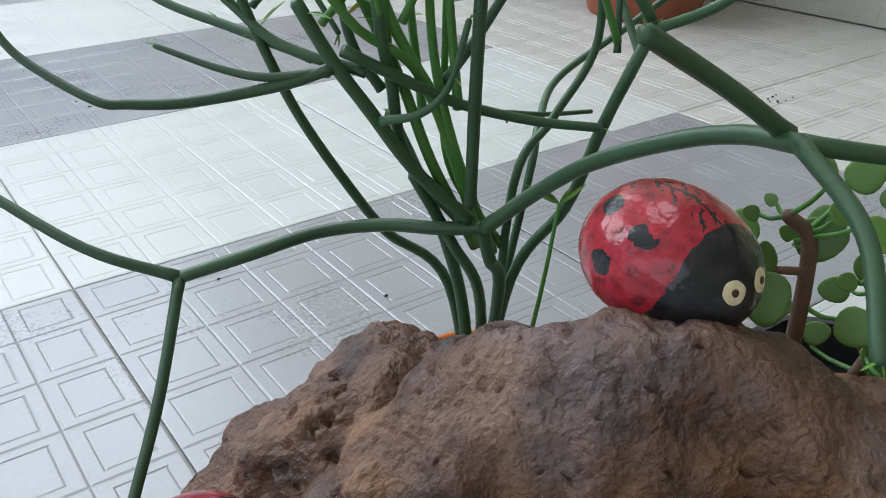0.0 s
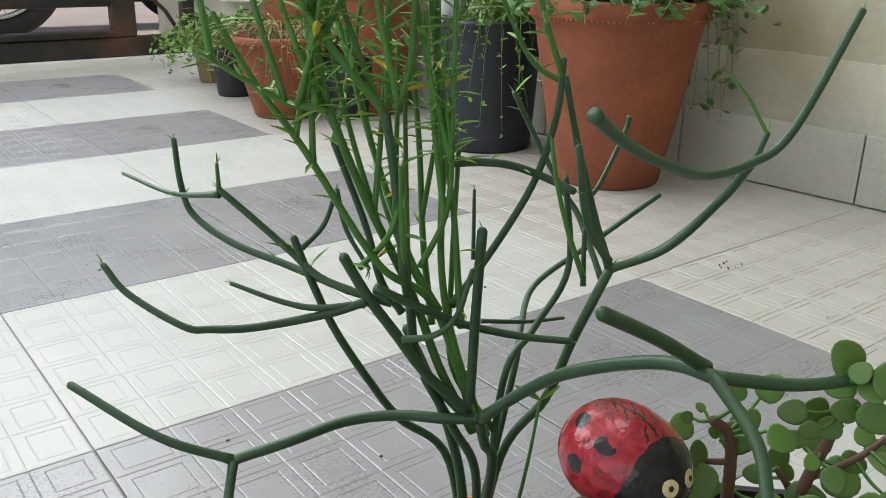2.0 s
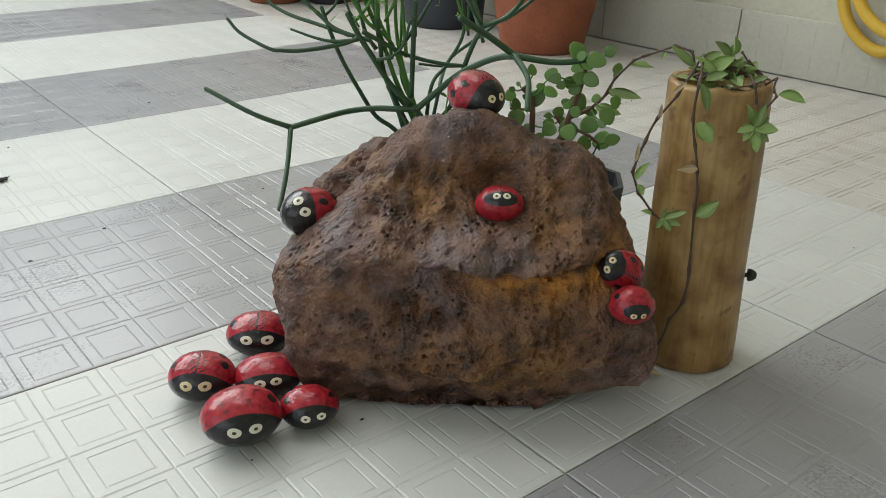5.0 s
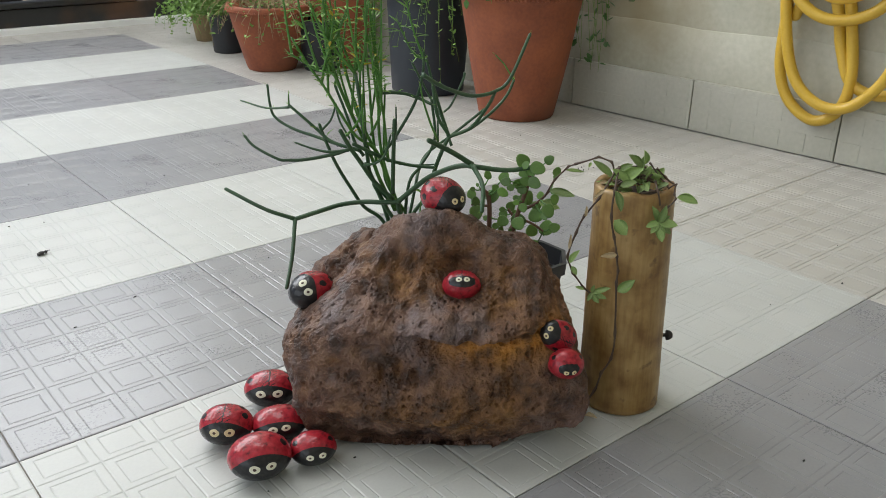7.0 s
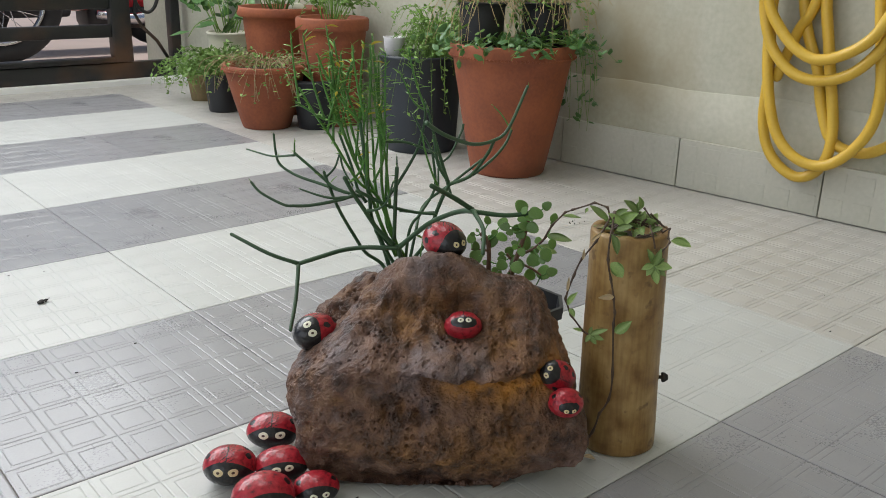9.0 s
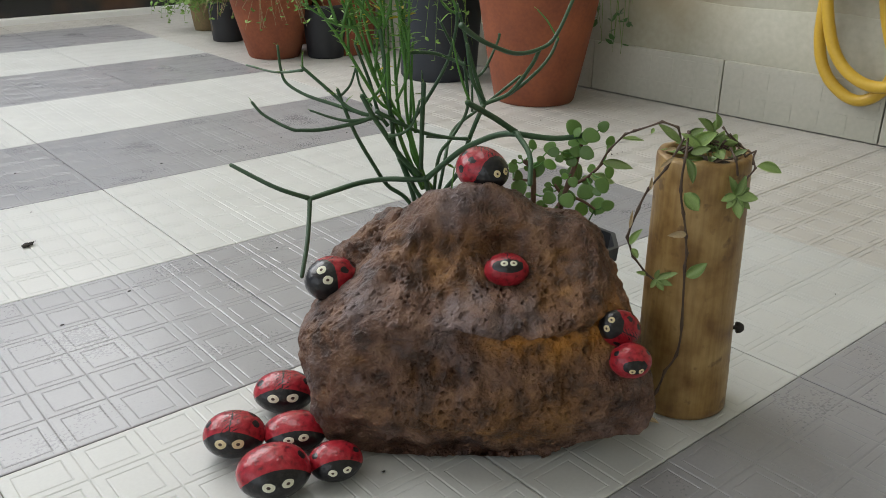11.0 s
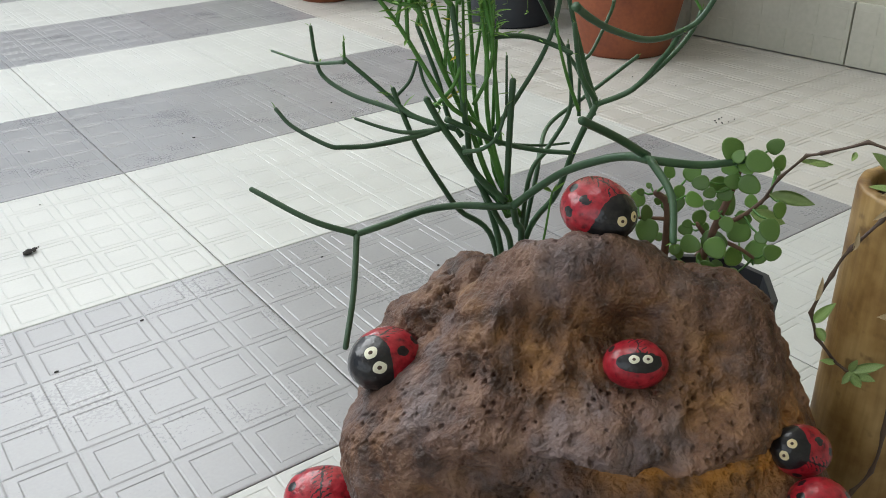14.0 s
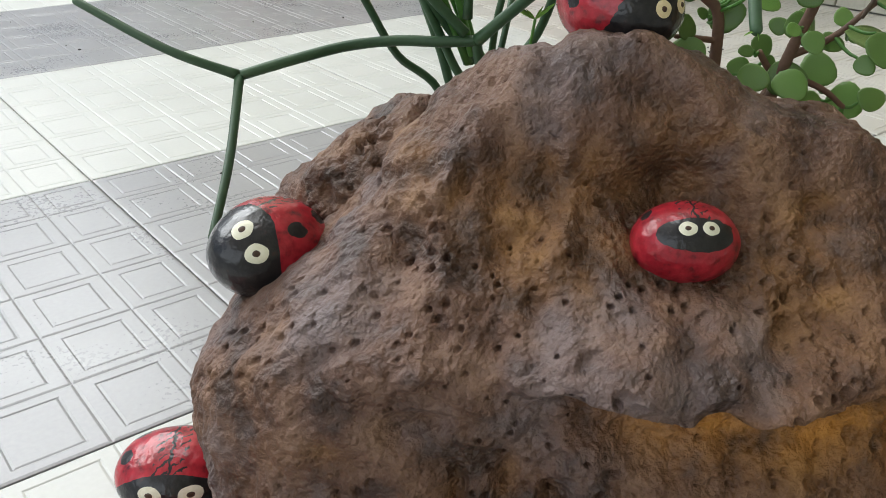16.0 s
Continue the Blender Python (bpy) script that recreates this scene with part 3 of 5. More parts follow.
def build_rock():
    cu, cz = 0.130, 0.088
    rings, seg = 480, 760
    heights = np.array([0, 0.02, 0.04, 0.07, 0.088, 0.098, 0.107, 0.114, 0.120, 0.128, 0.137, 0.155, 0.20])
    lipped = np.array([-0.146, -0.167, -0.176, -0.174, -0.165, -0.157, -0.157, -0.171, -0.169, -0.158, -0.145, -0.124, -0.098])
    plain = np.array([-0.144, -0.164, -0.174, -0.171, -0.169, -0.168, -0.167, -0.165, -0.160, -0.154, -0.146, -0.128, -0.098])
    th = np.linspace(0, 2 * np.pi, seg, endpoint=False)
    edge = round_table(ROCK_EDGE, th)
    fi = np.concatenate([np.linspace(0, np.pi / 2, 400), np.linspace(np.pi / 2, np.pi, rings - 399)[1:]])
    f = np.sin(fi) ** 0.80
    f[0] = f[-1] = 0.0
    g = (1 - np.clip(f, 0, 1) ** 4.6) ** (1 / 2.6)
    u = cu + edge[None, :] * np.cos(th)[None, :] * f[:, None]
    z = cz + edge[None, :] * np.sin(th)[None, :] * f[:, None]
    z = np.maximum(z, 0.0005 + 0.004 * (z < 0))
    mid = np.broadcast_to(round_table(ROCK_DEPTH, th)[None, :], u.shape)
    wave = np.array([0.007 * noise.noise((a * 38, 0.3, 0)) + 0.004 * noise.noise((a * 120, 2.3, 0)) for a in np.linspace(-0.05, 0.35, 400)])
    zz = z + np.interp(u, np.linspace(-0.05, 0.35, 400), wave) - 0.02 * (u - 0.14)
    lip = step(u, 0.085, 0.135) * (1 - step(u, 0.212, 0.238))
    front = np.interp(zz, heights, lipped) * lip + np.interp(zz, heights, plain) * (1 - lip) + 0.008 * ((u - cu) / 0.13) ** 2
    crest = (u - 0.012) * -0.683 + (z - 0.1085) * 0.730
    front -= 0.005 * np.exp(-((crest + 0.006) / 0.006) ** 2) * step(u, 0.005, 0.02) * (1 - step(u, 0.075, 0.10))
    rust, sky_sheen = np.zeros_like(u), np.zeros_like(u)
    ochre = np.exp(-((u - 0.182) / 0.052) ** 4 - ((zz - 0.1015) / 0.0085) ** 2) + 0.7 * np.exp(-((u - 0.222) / 0.02) ** 2 - ((z - 0.108) / 0.014) ** 2)
    for su, sz, wu, wz, turn, depth in ROCK_DENTS + ROCK_DENTS2 + ROCK_DENTS3:
        depth *= 0.8 if wz > 2 * wu else 1.1
        a = math.radians(turn)
        du, dz = u - su, z - sz
        p, q = du * math.cos(a) + dz * math.sin(a), -du * math.sin(a) + dz * math.cos(a)
        w = np.exp(-((p / wu) ** 2 + (q / wz) ** 2) ** 1.3)
        front -= depth * w
        if depth < 0:
            rust += 0.35 * w
    # ochre seam under the lip, rusty patches; the last paints in warm bounce light
    for su, sz, wu, wz, k in ((0.185, 0.095, 0.045, 0.010, 0.6), (0.10, 0.145, 0.04, 0.022, 0.35), (0.08, 0.04, 0.03, 0.012, 0.35), (0.16, 0.045, 0.05, 0.02, 0.35), (0.20, 0.14, 0.03, 0.03, 0.35), (0.195, 0.066, 0.012, 0.016, 0.4), (0.15, 0.172, 0.02, 0.008, 0.5), (0.13, 0.05, 0.10, 0.035, 0.32)):
        rust += k * np.exp(-((u - su) / wu) ** 2 - ((z - sz) / wz) ** 2)
    # the sky's sheen painted on the lip and along the shoulders, free of rust
    for su, sz, wu, wz, k in ((0.135, 0.118, 0.036, 0.009, 1.1), (0.05, 0.125, 0.03, 0.016, 0.6), (0.1, 0.19, 0.09, 0.012, 0.5), (0.225, 0.035, 0.03, 0.025, 0.3), (0.01, 0.08, 0.015, 0.04, 0.4)):
        w = np.exp(-((u - su) / wu) ** 2 - ((z - sz) / wz) ** 2)
        rust -= k * w
        sky_sheen += k * w
    back = -0.040 - 0.02 * np.clip((z - 0.1) / 0.1, 0, 1)
    is_front = (fi <= np.pi / 2)[:, None]
    v = np.where(is_front, mid + (front - mid) * g[:, None], mid + (back - mid) * g[:, None])
    verts, faces = [], []
    amount, skin = np.zeros(rings * seg), np.zeros(rings * seg)
    seam = np.clip(ochre, 0, 1).ravel()
    for i in range(rings):
        for j in range(seg):
            p = Vector((u[i, j], v[i, j], z[i, j]))
            d = rock_relief(p) * (0.25 + 0.75 * min(1.0, max(0.0, p.z) / 0.025))
            out = Vector((u[i, j] - cu, (v[i, j] + 0.1) * (2.2 if i < 400 else 1.2), z[i, j] - cz)).normalized()
            q = p + out * d
            if q.z < 0.004:
                q.z = 0.0006 + max(0.0, q.z) * 0.85
            verts.append(at(q.x, q.y, q.z))
            amount[i * seg + j] = max(0.0, min(1.0, rust[i, j]))
            skin[i * seg + j] = max(0.0, min(1.0, sky_sheen[i, j]))
    for i in range(rings - 1):
        a, b = i * seg, (i + 1) * seg
        for j in range(seg):
            k = (j + 1) % seg
            faces.append((a + j, b + j, b + k, a + k))
    # the lump behind the left shoulder
    start, lump_rings, lump_seg = len(verts), 110, 170
    along, out, away = Vector((0.73, 0, 0.683)), Vector((-0.683, 0, 0.73)), Vector((0, 1, 0))
    for i in range(lump_rings):
        for j in range(lump_seg):
            a, b = math.pi * i / (lump_rings - 1), 2 * math.pi * j / lump_seg
            x, y, w = math.cos(a), math.sin(a) * math.cos(b), math.sin(a) * math.sin(b)
            k = 1 / (abs(x) ** 2.6 + abs(y) ** 2.6 + abs(w) ** 2.6) ** (1 / 2.6)
            p = Vector((0.0495, -0.054, 0.1170)) + (along * x * 0.055 + out * y * 0.0320 + away * w * 0.033) * k
            q = p + (along * x + out * y + away * w).normalized() * (1.25 * rock_relief(p) + 0.004 * noise.noise(p * 45))
            verts.append(at(q.x, q.y, q.z))
    for i in range(lump_rings - 1):
        for j in range(lump_seg):
            a, b = start + i * lump_seg, start + (i + 1) * lump_seg
            faces.append((a + j, a + (j + 1) % lump_seg, b + (j + 1) % lump_seg, b + j))
    more = np.zeros(lump_rings * lump_seg)
    amount, skin, seam = np.concatenate([amount, more]), np.concatenate([skin, more + 0.15]), np.concatenate([seam, more])
    me = bpy.data.meshes.new("lava_rock")
    me.from_pydata([tuple(p) for p in verts], [], faces)
    me.attributes.new("rust", "FLOAT", "POINT").data.foreach_set("value", amount)
    me.attributes.new("sky_sheen", "FLOAT", "POINT").data.foreach_set("value", skin)
    me.attributes.new("ochre", "FLOAT", "POINT").data.foreach_set("value", seam)
    me.materials.append(ROCK)
    me.shade_smooth()
    bm = bmesh.new()
    bm.from_mesh(me)
    bmesh.ops.remove_doubles(bm, verts=bm.verts, dist=1e-6)
    bmesh.ops.recalc_face_normals(bm, faces=bm.faces)
    bm.to_mesh(me)
    bm.free()
    ob = new("lava_rock", me)
    return tagged(ob, "pitted reddish-brown lava rock standing on white tiles", "rock")


rock = build_rock()


# ---- painted pebbles ----
def pebble(place, radii, forward, up, face, spots, eyes, label, white=EYE_WHITE, line=True, egg=0.06, group="ladybird pebbles"):
    fwd, up = Vector(forward).normalized(), Vector(up)
    side = up.cross(fwd).normalized()
    up = fwd.cross(side)
    m = Matrix((fwd, side, up)).transposed().to_4x4()
    m.translation = place
    bm = bmesh.new()
    bmesh.ops.create_uvsphere(bm, u_segments=56, v_segments=36, radius=1)

    def surface(d):
        d = d.normalized()
        k = 1 - egg * d.x + 0.025 * noise.noise(d * 1.7 + Vector(place) * 90)
        return Vector((d.x * radii[0], d.y * radii[1] * k, d.z * radii[2] * k * (1 if d.z > 0 else 0.94)))

    for v in bm.verts:
        v.co = surface(v.co)
    body = part("painted_pebble", bm, bug_material("ladybird_paint", radii, face, spots, line))
    body.matrix_world = m
    tagged(body, label, "painted pebble", group)
    for az, el, size in eyes:
        d = Vector((math.cos(el) * math.cos(az), math.cos(el) * math.sin(az), math.sin(el)))
        s = d.cross(Vector((0, 0, 1))).normalized()
        w = s.cross(d)
        for name, r, lift, mat in (("eye", size, 0.00025, white), ("pupil", size * 0.36, 0.0005, PUPIL)):
            bm = bmesh.new()
            dish = []
            for ring in range(1, 4):
                for i in range(20):
                    a = 2 * math.pi * i / 20
                    q = r * ring / 3 * (1 + 0.10 * noise.noise((math.cos(a) * 1.4 + az * 9, math.sin(a) * 1.4, el * 7)))
                    off = s * math.cos(a) * q + w * math.sin(a) * q
                    p = surface(d + off / radii[1])
                    nrm = Vector((p.x / radii[0] ** 2, p.y / radii[1] ** 2, p.z / radii[2] ** 2)).normalized()
                    dish.append(bm.verts.new(p + nrm * (lift if ring < 3 else lift * 0.3)))
            for ring in range(2):
                for i in range(20):
                    bm.faces.new((dish[ring * 20 + i], dish[ring * 20 + 20 + i], dish[ring * 20 + 20 + (i + 1) % 20], dish[ring * 20 + (i + 1) % 20]))
            bm.faces.new(dish[:20])
            bmesh.ops.recalc_face_normals(bm, faces=bm.faces)
            made = part(name, bm, mat, body if name == "eye" else eye)
            if name == "eye":
                eye = made
    return body


SPOTS = [(0.1, 0.75, 0.65, 0.16), (-0.45, 0.55, 0.7, 0.16), (-0.2, 0.95, 0.15, 0.16), (0.1, -0.75, 0.65, 0.16), (-0.45, -0.55, 0.7, 0.16), (-0.2, -0.95, 0.15, 0.16), (-0.8, 0.5, 0.2, 0.15), (-0.8, -0.5, 0.2, 0.15)]
UP = (0, 0, 1)


def facing(u, v, z):
    return U * u + V * v + Vector((0, 0, z))


pebble((0.0567, -0.1350, 0.2015), (0.0230, 0.0190, 0.0176), facing(0.64, -0.76, -0.06), UP, ("cap", 0.16, -0.42), SPOTS,
       ((-0.26, 0.26, 0.0031), (0.24, 0.28, 0.0031)), "red and black ladybird pebble on the rock's peak")
pebble((0.0302, -0.1928, 0.1430), (0.014, 0.0168, 0.0135), facing(0.06, -0.90, 0.40), UP, ("patch", 0.68, 0.36), SPOTS[:2] + SPOTS[3:5],
       ((-0.22, 0.42, 0.0029), (0.26, 0.42, 0.0029)), "red ladybird pebble set into a hollow of the rock", EYE_PALE)
pebble((-0.0515, -0.0800, 0.1185), (0.024, 0.0195, 0.0185), facing(-0.52, -0.80, 0.18), UP, ("cap", 0.16, -0.15), SPOTS,
       ((0.26, 0.72, 0.0037), (0.68, 0.32, 0.0037)), "red and black ladybird pebble wedged in the rock's shoulder", EYE_PALE)
pebble((0.0830, -0.2602, 0.1050), (0.0180, 0.0140, 0.0120), facing(-0.80, -0.28, 0.50), facing(0.15, -0.92, 0.20), ("cap", 0.28, 0.0), SPOTS,
       ((-0.34, 0.52, 0.0026), (0.30, 0.52, 0.0026)), "small red ladybird pebble climbing the rock's edge")
pebble((0.0720, -0.2812, 0.0905), (0.0140, 0.0155, 0.0130), facing(0.10, -0.95, -0.10), UP, ("patch", 0.56, 0.36), SPOTS,
       ((-0.18, 0.06, 0.0024), (0.28, 0.06, 0.0024)), "small glossy red ladybird pebble below its mate", EYE_WHITE, False)
pebble((-0.0862, -0.0553, 0.0166), (0.0206, 0.0255, 0.0171), facing(0.10, -0.96, -0.02), UP, ("cap", 0.03, -0.90), SPOTS, ((-0.34, 0.36, 0.0052), (0.38, 0.36, 0.0052)), "red and black ladybird pebble at the back of a cluster", EYE_PALE)
pebble((-0.1472, -0.0843, 0.017), (0.0206, 0.0240, 0.0175), facing(0.05, -0.98, -0.02), UP, ("cap", 0.05, -0.86), SPOTS, ((-0.30, 0.30, 0.0050), (0.32, 0.30, 0.0050)), "red and black spotted ladybird pebble on the tiles")
pebble((-0.1072, -0.1073, 0.0145), (0.0197, 0.0250, 0.0149), facing(0.22, -0.95, 0.0), UP, ("cap", 0.05, -0.95), SPOTS[:2], ((-0.26, 0.36, 0.0044), (0.26, 0.42, 0.0044)), "flat red and black ladybird pebble amid the cluster", EYE_PALE, False)
pebble((-0.1472, -0.1453, 0.0185), (0.0226, 0.0270, 0.0191), facing(0.35, -0.92, -0.04), UP, ("cap", 0.09, -0.86), SPOTS[:1], ((-0.30, 0.22, 0.0050), (0.26, 0.26, 0.0047)), "large worn red ladybird pebble at the front of the cluster", EYE_PALE, False)
pebble((-0.1032, -0.1573, 0.0138), (0.0173, 0.0205, 0.0142), facing(0.28, -0.94, -0.03), UP, ("cap", 0.07, -0.86), SPOTS, ((-0.24, 0.20, 0.0037), (0.34, 0.24, 0.0037)), "small red and black ladybird pebble beside the rock", EYE_PALE, False)


# ---- pencil cactus ----
cactus = empty("pencil_cactus", (0.084, -0.030, 0.004), "green pencil cactus with bare stems in an orange pot", "potted plant")


def local(ob, bm):
    bmesh.ops.translate(bm, verts=bm.verts, vec=-ob.location)
    return bm


pot_profile = [(0.024, 0.0), (0.026, 0.002), (0.032, 0.082), (0.0345, 0.084), (0.035, 0.091), (0.0335, 0.0925), (0.0315, 0.090), (0.030, 0.074)]
bm = lathe(bmesh.new(), [(r * 0.86, z * 0.96) for r, z in [(0.0, 0.0)] + pot_profile[:6] + [(0.0328, 0.088), (0.0312, 0.070), (0.0, 0.0695)]], 48, caps=False)
part("pot", bm, CREAM, cactus, "cream plastic pot")
bm = lathe(bmesh.new(), [(r * 0.86, z * 0.96) for r, z in ((0.0322, 0.080), (0.0325, 0.0925), (0.0335, 0.0945), (0.0318, 0.0952), (0.0306, 0.0935), (0.0296, 0.076), (0.0, 0.0755))], 48, caps=False)
part("pot_lining", bm, ORANGE, cactus, "orange inner pot")
bm = lathe(bmesh.new(), [(0.0255, 0.0732), (0.018, 0.0745), (0.0, 0.075)], 40)
part("soil", bm, SOIL, cactus)
STEMS = []


def stem(r0, r1, *pts):
    path = curve_points(pts, 7)
    n = len(path)
    STEMS.append(path)
    radii = [0.68 * (r0 + (r1 - r0) * i / 24) for i in range(25)]
    radii = [r * (1 + 0.05 * noise.noise((i * 0.7, r0 * 900, len(STEMS)))) for i, r in enumerate(radii)]
    radii[0] *= 1.12
    bm = tube(bmesh.new(), path, radii, 10)
    young = r1 < 0.00165 and Vector(pts[-1]).z > 0.27
    part("stem", local(cactus, bm), STEM_YOUNG if young else STEM_GREEN, cactus)


stem(0.0034, 0.0034, (0.0820, -0.0300, 0.0600), (0.0774, -0.0484, 0.1415), (0.0741, -0.0469, 0.1555), (0.0716, -0.0461, 0.1678))
stem(0.0036, 0.0033, (0.0718, -0.0462, 0.1680), (0.0603, -0.0349, 0.1668), (0.0476, -0.0214, 0.1662), (0.0289, -0.0092, 0.1638), (0.0045, -0.0039, 0.1601), (-0.0160, 0.0050, 0.1545))
stem(0.0031, 0.0026, (-0.0160, 0.0050, 0.1545), (-0.0401, 0.0215, 0.1657), (-0.0631, 0.0546, 0.1819))
stem(0.0030, 0.0027, (-0.0160, 0.0050, 0.1545), (-0.0362, -0.0216, 0.1307), (-0.0566, -0.0436, 0.1094))
stem(0.0038, 0.0036, (0.0718, -0.0462, 0.1680), (0.0803, -0.0615, 0.1845), (0.0831, -0.0825, 0.2015), (0.0844, -0.1100, 0.2168), (0.0850, -0.1291, 0.2243), (0.0800, -0.1480, 0.2290))
stem(0.0034, 0.0030, (0.0800, -0.1480, 0.2290), (0.1083, -0.1625, 0.2239), (0.1360, -0.1772, 0.2262))
stem(0.0033, 0.0028, (0.0800, -0.1480, 0.2290), (0.0702, -0.1718, 0.2193), (0.0560, -0.1874, 0.2034))
stem(0.0036, 0.0034, (0.0842, -0.1416, 0.2284), (0.0647, -0.1380, 0.2420), (0.0374, -0.1369, 0.2578))
stem(0.0034, 0.0030, (0.0679, -0.0428, 0.1712), (0.0522, -0.0345, 0.1899), (0.0371, -0.0321, 0.2130), (0.0274, -0.0303, 0.2281), (0.0179, -0.0287, 0.2460))
stem(0.0027, 0.0018, (0.0271, -0.0301, 0.2267), (0.0136, -0.0223, 0.2219), (-0.0095, -0.0103, 0.2181), (-0.0245, -0.0027, 0.2183), (-0.0330, 0.0021, 0.2200), (-0.0459, 0.0212, 0.2296), (-0.0509, 0.0308, 0.2391))
stem(0.0023, 0.0013, (0.0263, -0.0294, 0.2255), (0.0110, -0.0201, 0.2243), (0.0003, -0.0108, 0.2265), (-0.0127, 0.0031, 0.2321))
stem(0.0027, 0.0022, (0.0300, -0.0312, 0.2317), (0.0532, -0.0381, 0.2177), (0.0672, -0.0423, 0.2105), (0.0862, -0.0534, 0.2048), (0.1028, -0.0651, 0.2026))
stem(0.0026, 0.0020, (0.0370, -0.0320, 0.2242), (0.0257, -0.0196, 0.2278), (0.0177, -0.0087, 0.2324), (0.0111, 0.0010, 0.2414), (0.0017, 0.0105, 0.2530), (-0.0082, 0.0190, 0.2646))
stem(0.0025, 0.0017, (0.0268, -0.0179, 0.2269), (0.0137, 0.0067, 0.2325), (0.0001, 0.0290, 0.2384), (-0.0082, 0.0468, 0.2470), (-0.0115, 0.0496, 0.2594), (-0.0126, 0.0506, 0.2787))
stem(0.0018, 0.0012, (-0.0084, 0.0191, 0.2624), (-0.0147, 0.0524, 0.2562), (-0.0215, 0.0914, 0.2570))
stem(0.0014, 0.0010, (-0.0082, 0.0190, 0.2650), (-0.0096, 0.0162, 0.2754))
stem(0.0031, 0.0030, (0.0820, -0.0300, 0.0600), (0.0935, -0.0359, 0.1358), (0.1052, -0.0500, 0.1680), (0.1067, -0.0619, 0.2000), (0.1099, -0.0687, 0.2198), (0.1170, -0.0700, 0.2325))
stem(0.0026, 0.0020, (0.1170, -0.0700, 0.2325), (0.1377, -0.0795, 0.2404), (0.1640, -0.0837, 0.2558), (0.1760, -0.0887, 0.2705), (0.1816, -0.0910, 0.2842))
stem(0.0013, 0.0009, (0.1816, -0.0910, 0.2842), (0.1779, -0.0878, 0.2917), (0.1736, -0.0840, 0.3001), (0.1675, -0.0788, 0.3082))
stem(0.0026, 0.0024, (0.1170, -0.0700, 0.2325), (0.1321, -0.0852, 0.2431), (0.1345, -0.1057, 0.2679), (0.1320, -0.1168, 0.2830))
stem(0.0019, 0.0017, (0.1780, -0.0217, 0.2802), (0.1766, -0.0205, 0.2721), (0.1617, -0.0208, 0.2495), (0.1528, -0.0198, 0.2424))
stem(0.0022, 0.0018, (0.1426, -0.0440, 0.2133), (0.1483, -0.0225, 0.2359), (0.1458, -0.0137, 0.2470), (0.1414, -0.0033, 0.2637), (0.1305, 0.0062, 0.2911))
stem(0.0031, 0.0022, (0.0378, -0.1279, 0.3128), (0.0544, -0.1237, 0.3032), (0.0747, -0.1202, 0.2938), (0.1049, -0.1172, 0.2837), (0.1314, -0.1177, 0.2844), (0.1437, -0.1243, 0.2958), (0.1561, -0.1350, 0.3367))
stem(0.0028, 0.0020, (0.1170, -0.0700, 0.2325), (0.1148, -0.0623, 0.2511), (0.1085, -0.0595, 0.2728), (0.1060, -0.0573, 0.2847), (0.0988, -0.0564, 0.3085))
stem(0.0026, 0.0022, (0.1151, -0.0705, 0.2365), (0.1048, -0.0669, 0.2547), (0.1010, -0.0636, 0.2836))
stem(0.0018, 0.0012, (0.0993, -0.0568, 0.3062), (0.0886, -0.0476, 0.3154), (0.0787, -0.0390, 0.3417))
stem(0.0017, 0.0014, (0.1067, -0.0658, 0.2263), (0.1095, -0.0616, 0.2486))
stem(0.0026, 0.0014, (0.0750, -0.0400, 0.1600), (0.0554, -0.0347, 0.2190), (0.0305, -0.0330, 0.2417), (0.0053, -0.0244, 0.2874), (-0.0079, -0.0197, 0.3083), (-0.0185, -0.0105, 0.3326))
stem(0.0020, 0.0011, (0.0106, -0.0330, 0.3015), (-0.0013, -0.0253, 0.3043), (-0.0137, -0.0199, 0.3124), (-0.0258, -0.0147, 0.3213))
stem(0.0029, 0.0016, (0.0770, -0.0350, 0.1550), (0.0585, -0.0347, 0.1913), (0.0493, -0.0294, 0.2221), (0.0280, -0.0295, 0.2653), (0.0135, -0.0302, 0.2991), (0.0090, -0.0289, 0.3221), (0.0063, -0.0292, 0.3455), (0.0034, -0.0294, 0.3656))
stem(0.0022, 0.0013, (0.0104, -0.0302, 0.3259), (0.0161, -0.0325, 0.3361), (0.0202, -0.0333, 0.3453), (0.0252, -0.0351, 0.3589))
stem(0.0024, 0.0014, (0.0300, -0.0378, 0.3000), (0.0174, -0.0336, 0.3160), (0.0082, -0.0309, 0.3289), (-0.0018, -0.0275, 0.3479), (-0.0083, -0.0272, 0.3634))
stem(0.0030, 0.0024, (0.0800, -0.0350, 0.1550), (0.0531, -0.0300, 0.1911), (0.0458, -0.0317, 0.2202), (0.0406, -0.0351, 0.2365), (0.0349, -0.0381, 0.2707), (0.0303, -0.0382, 0.2995))
stem(0.0022, 0.0013, (0.0330, -0.0405, 0.3008), (0.0374, -0.0430, 0.3167), (0.0375, -0.0457, 0.3453), (0.0361, -0.0471, 0.3722))
stem(0.0021, 0.0013, (0.0362, -0.0313, 0.3006), (0.0359, -0.0311, 0.3256), (0.0377, -0.0300, 0.3447), (0.0408, -0.0300, 0.3704))
stem(0.0026, 0.0018, (0.0469, -0.0247, 0.2150), (0.0406, -0.0192, 0.2281), (0.0360, -0.0153, 0.2515), (0.0272, -0.0077, 0.2836))
stem(0.0026, 0.0012, (0.0850, -0.0350, 0.1500), (0.0650, -0.0378, 0.1968), (0.0587, -0.0349, 0.2330), (0.0546, -0.0393, 0.2816), (0.0514, -0.0392, 0.3154), (0.0476, -0.0385, 0.3495), (0.0446, -0.0386, 0.3793))
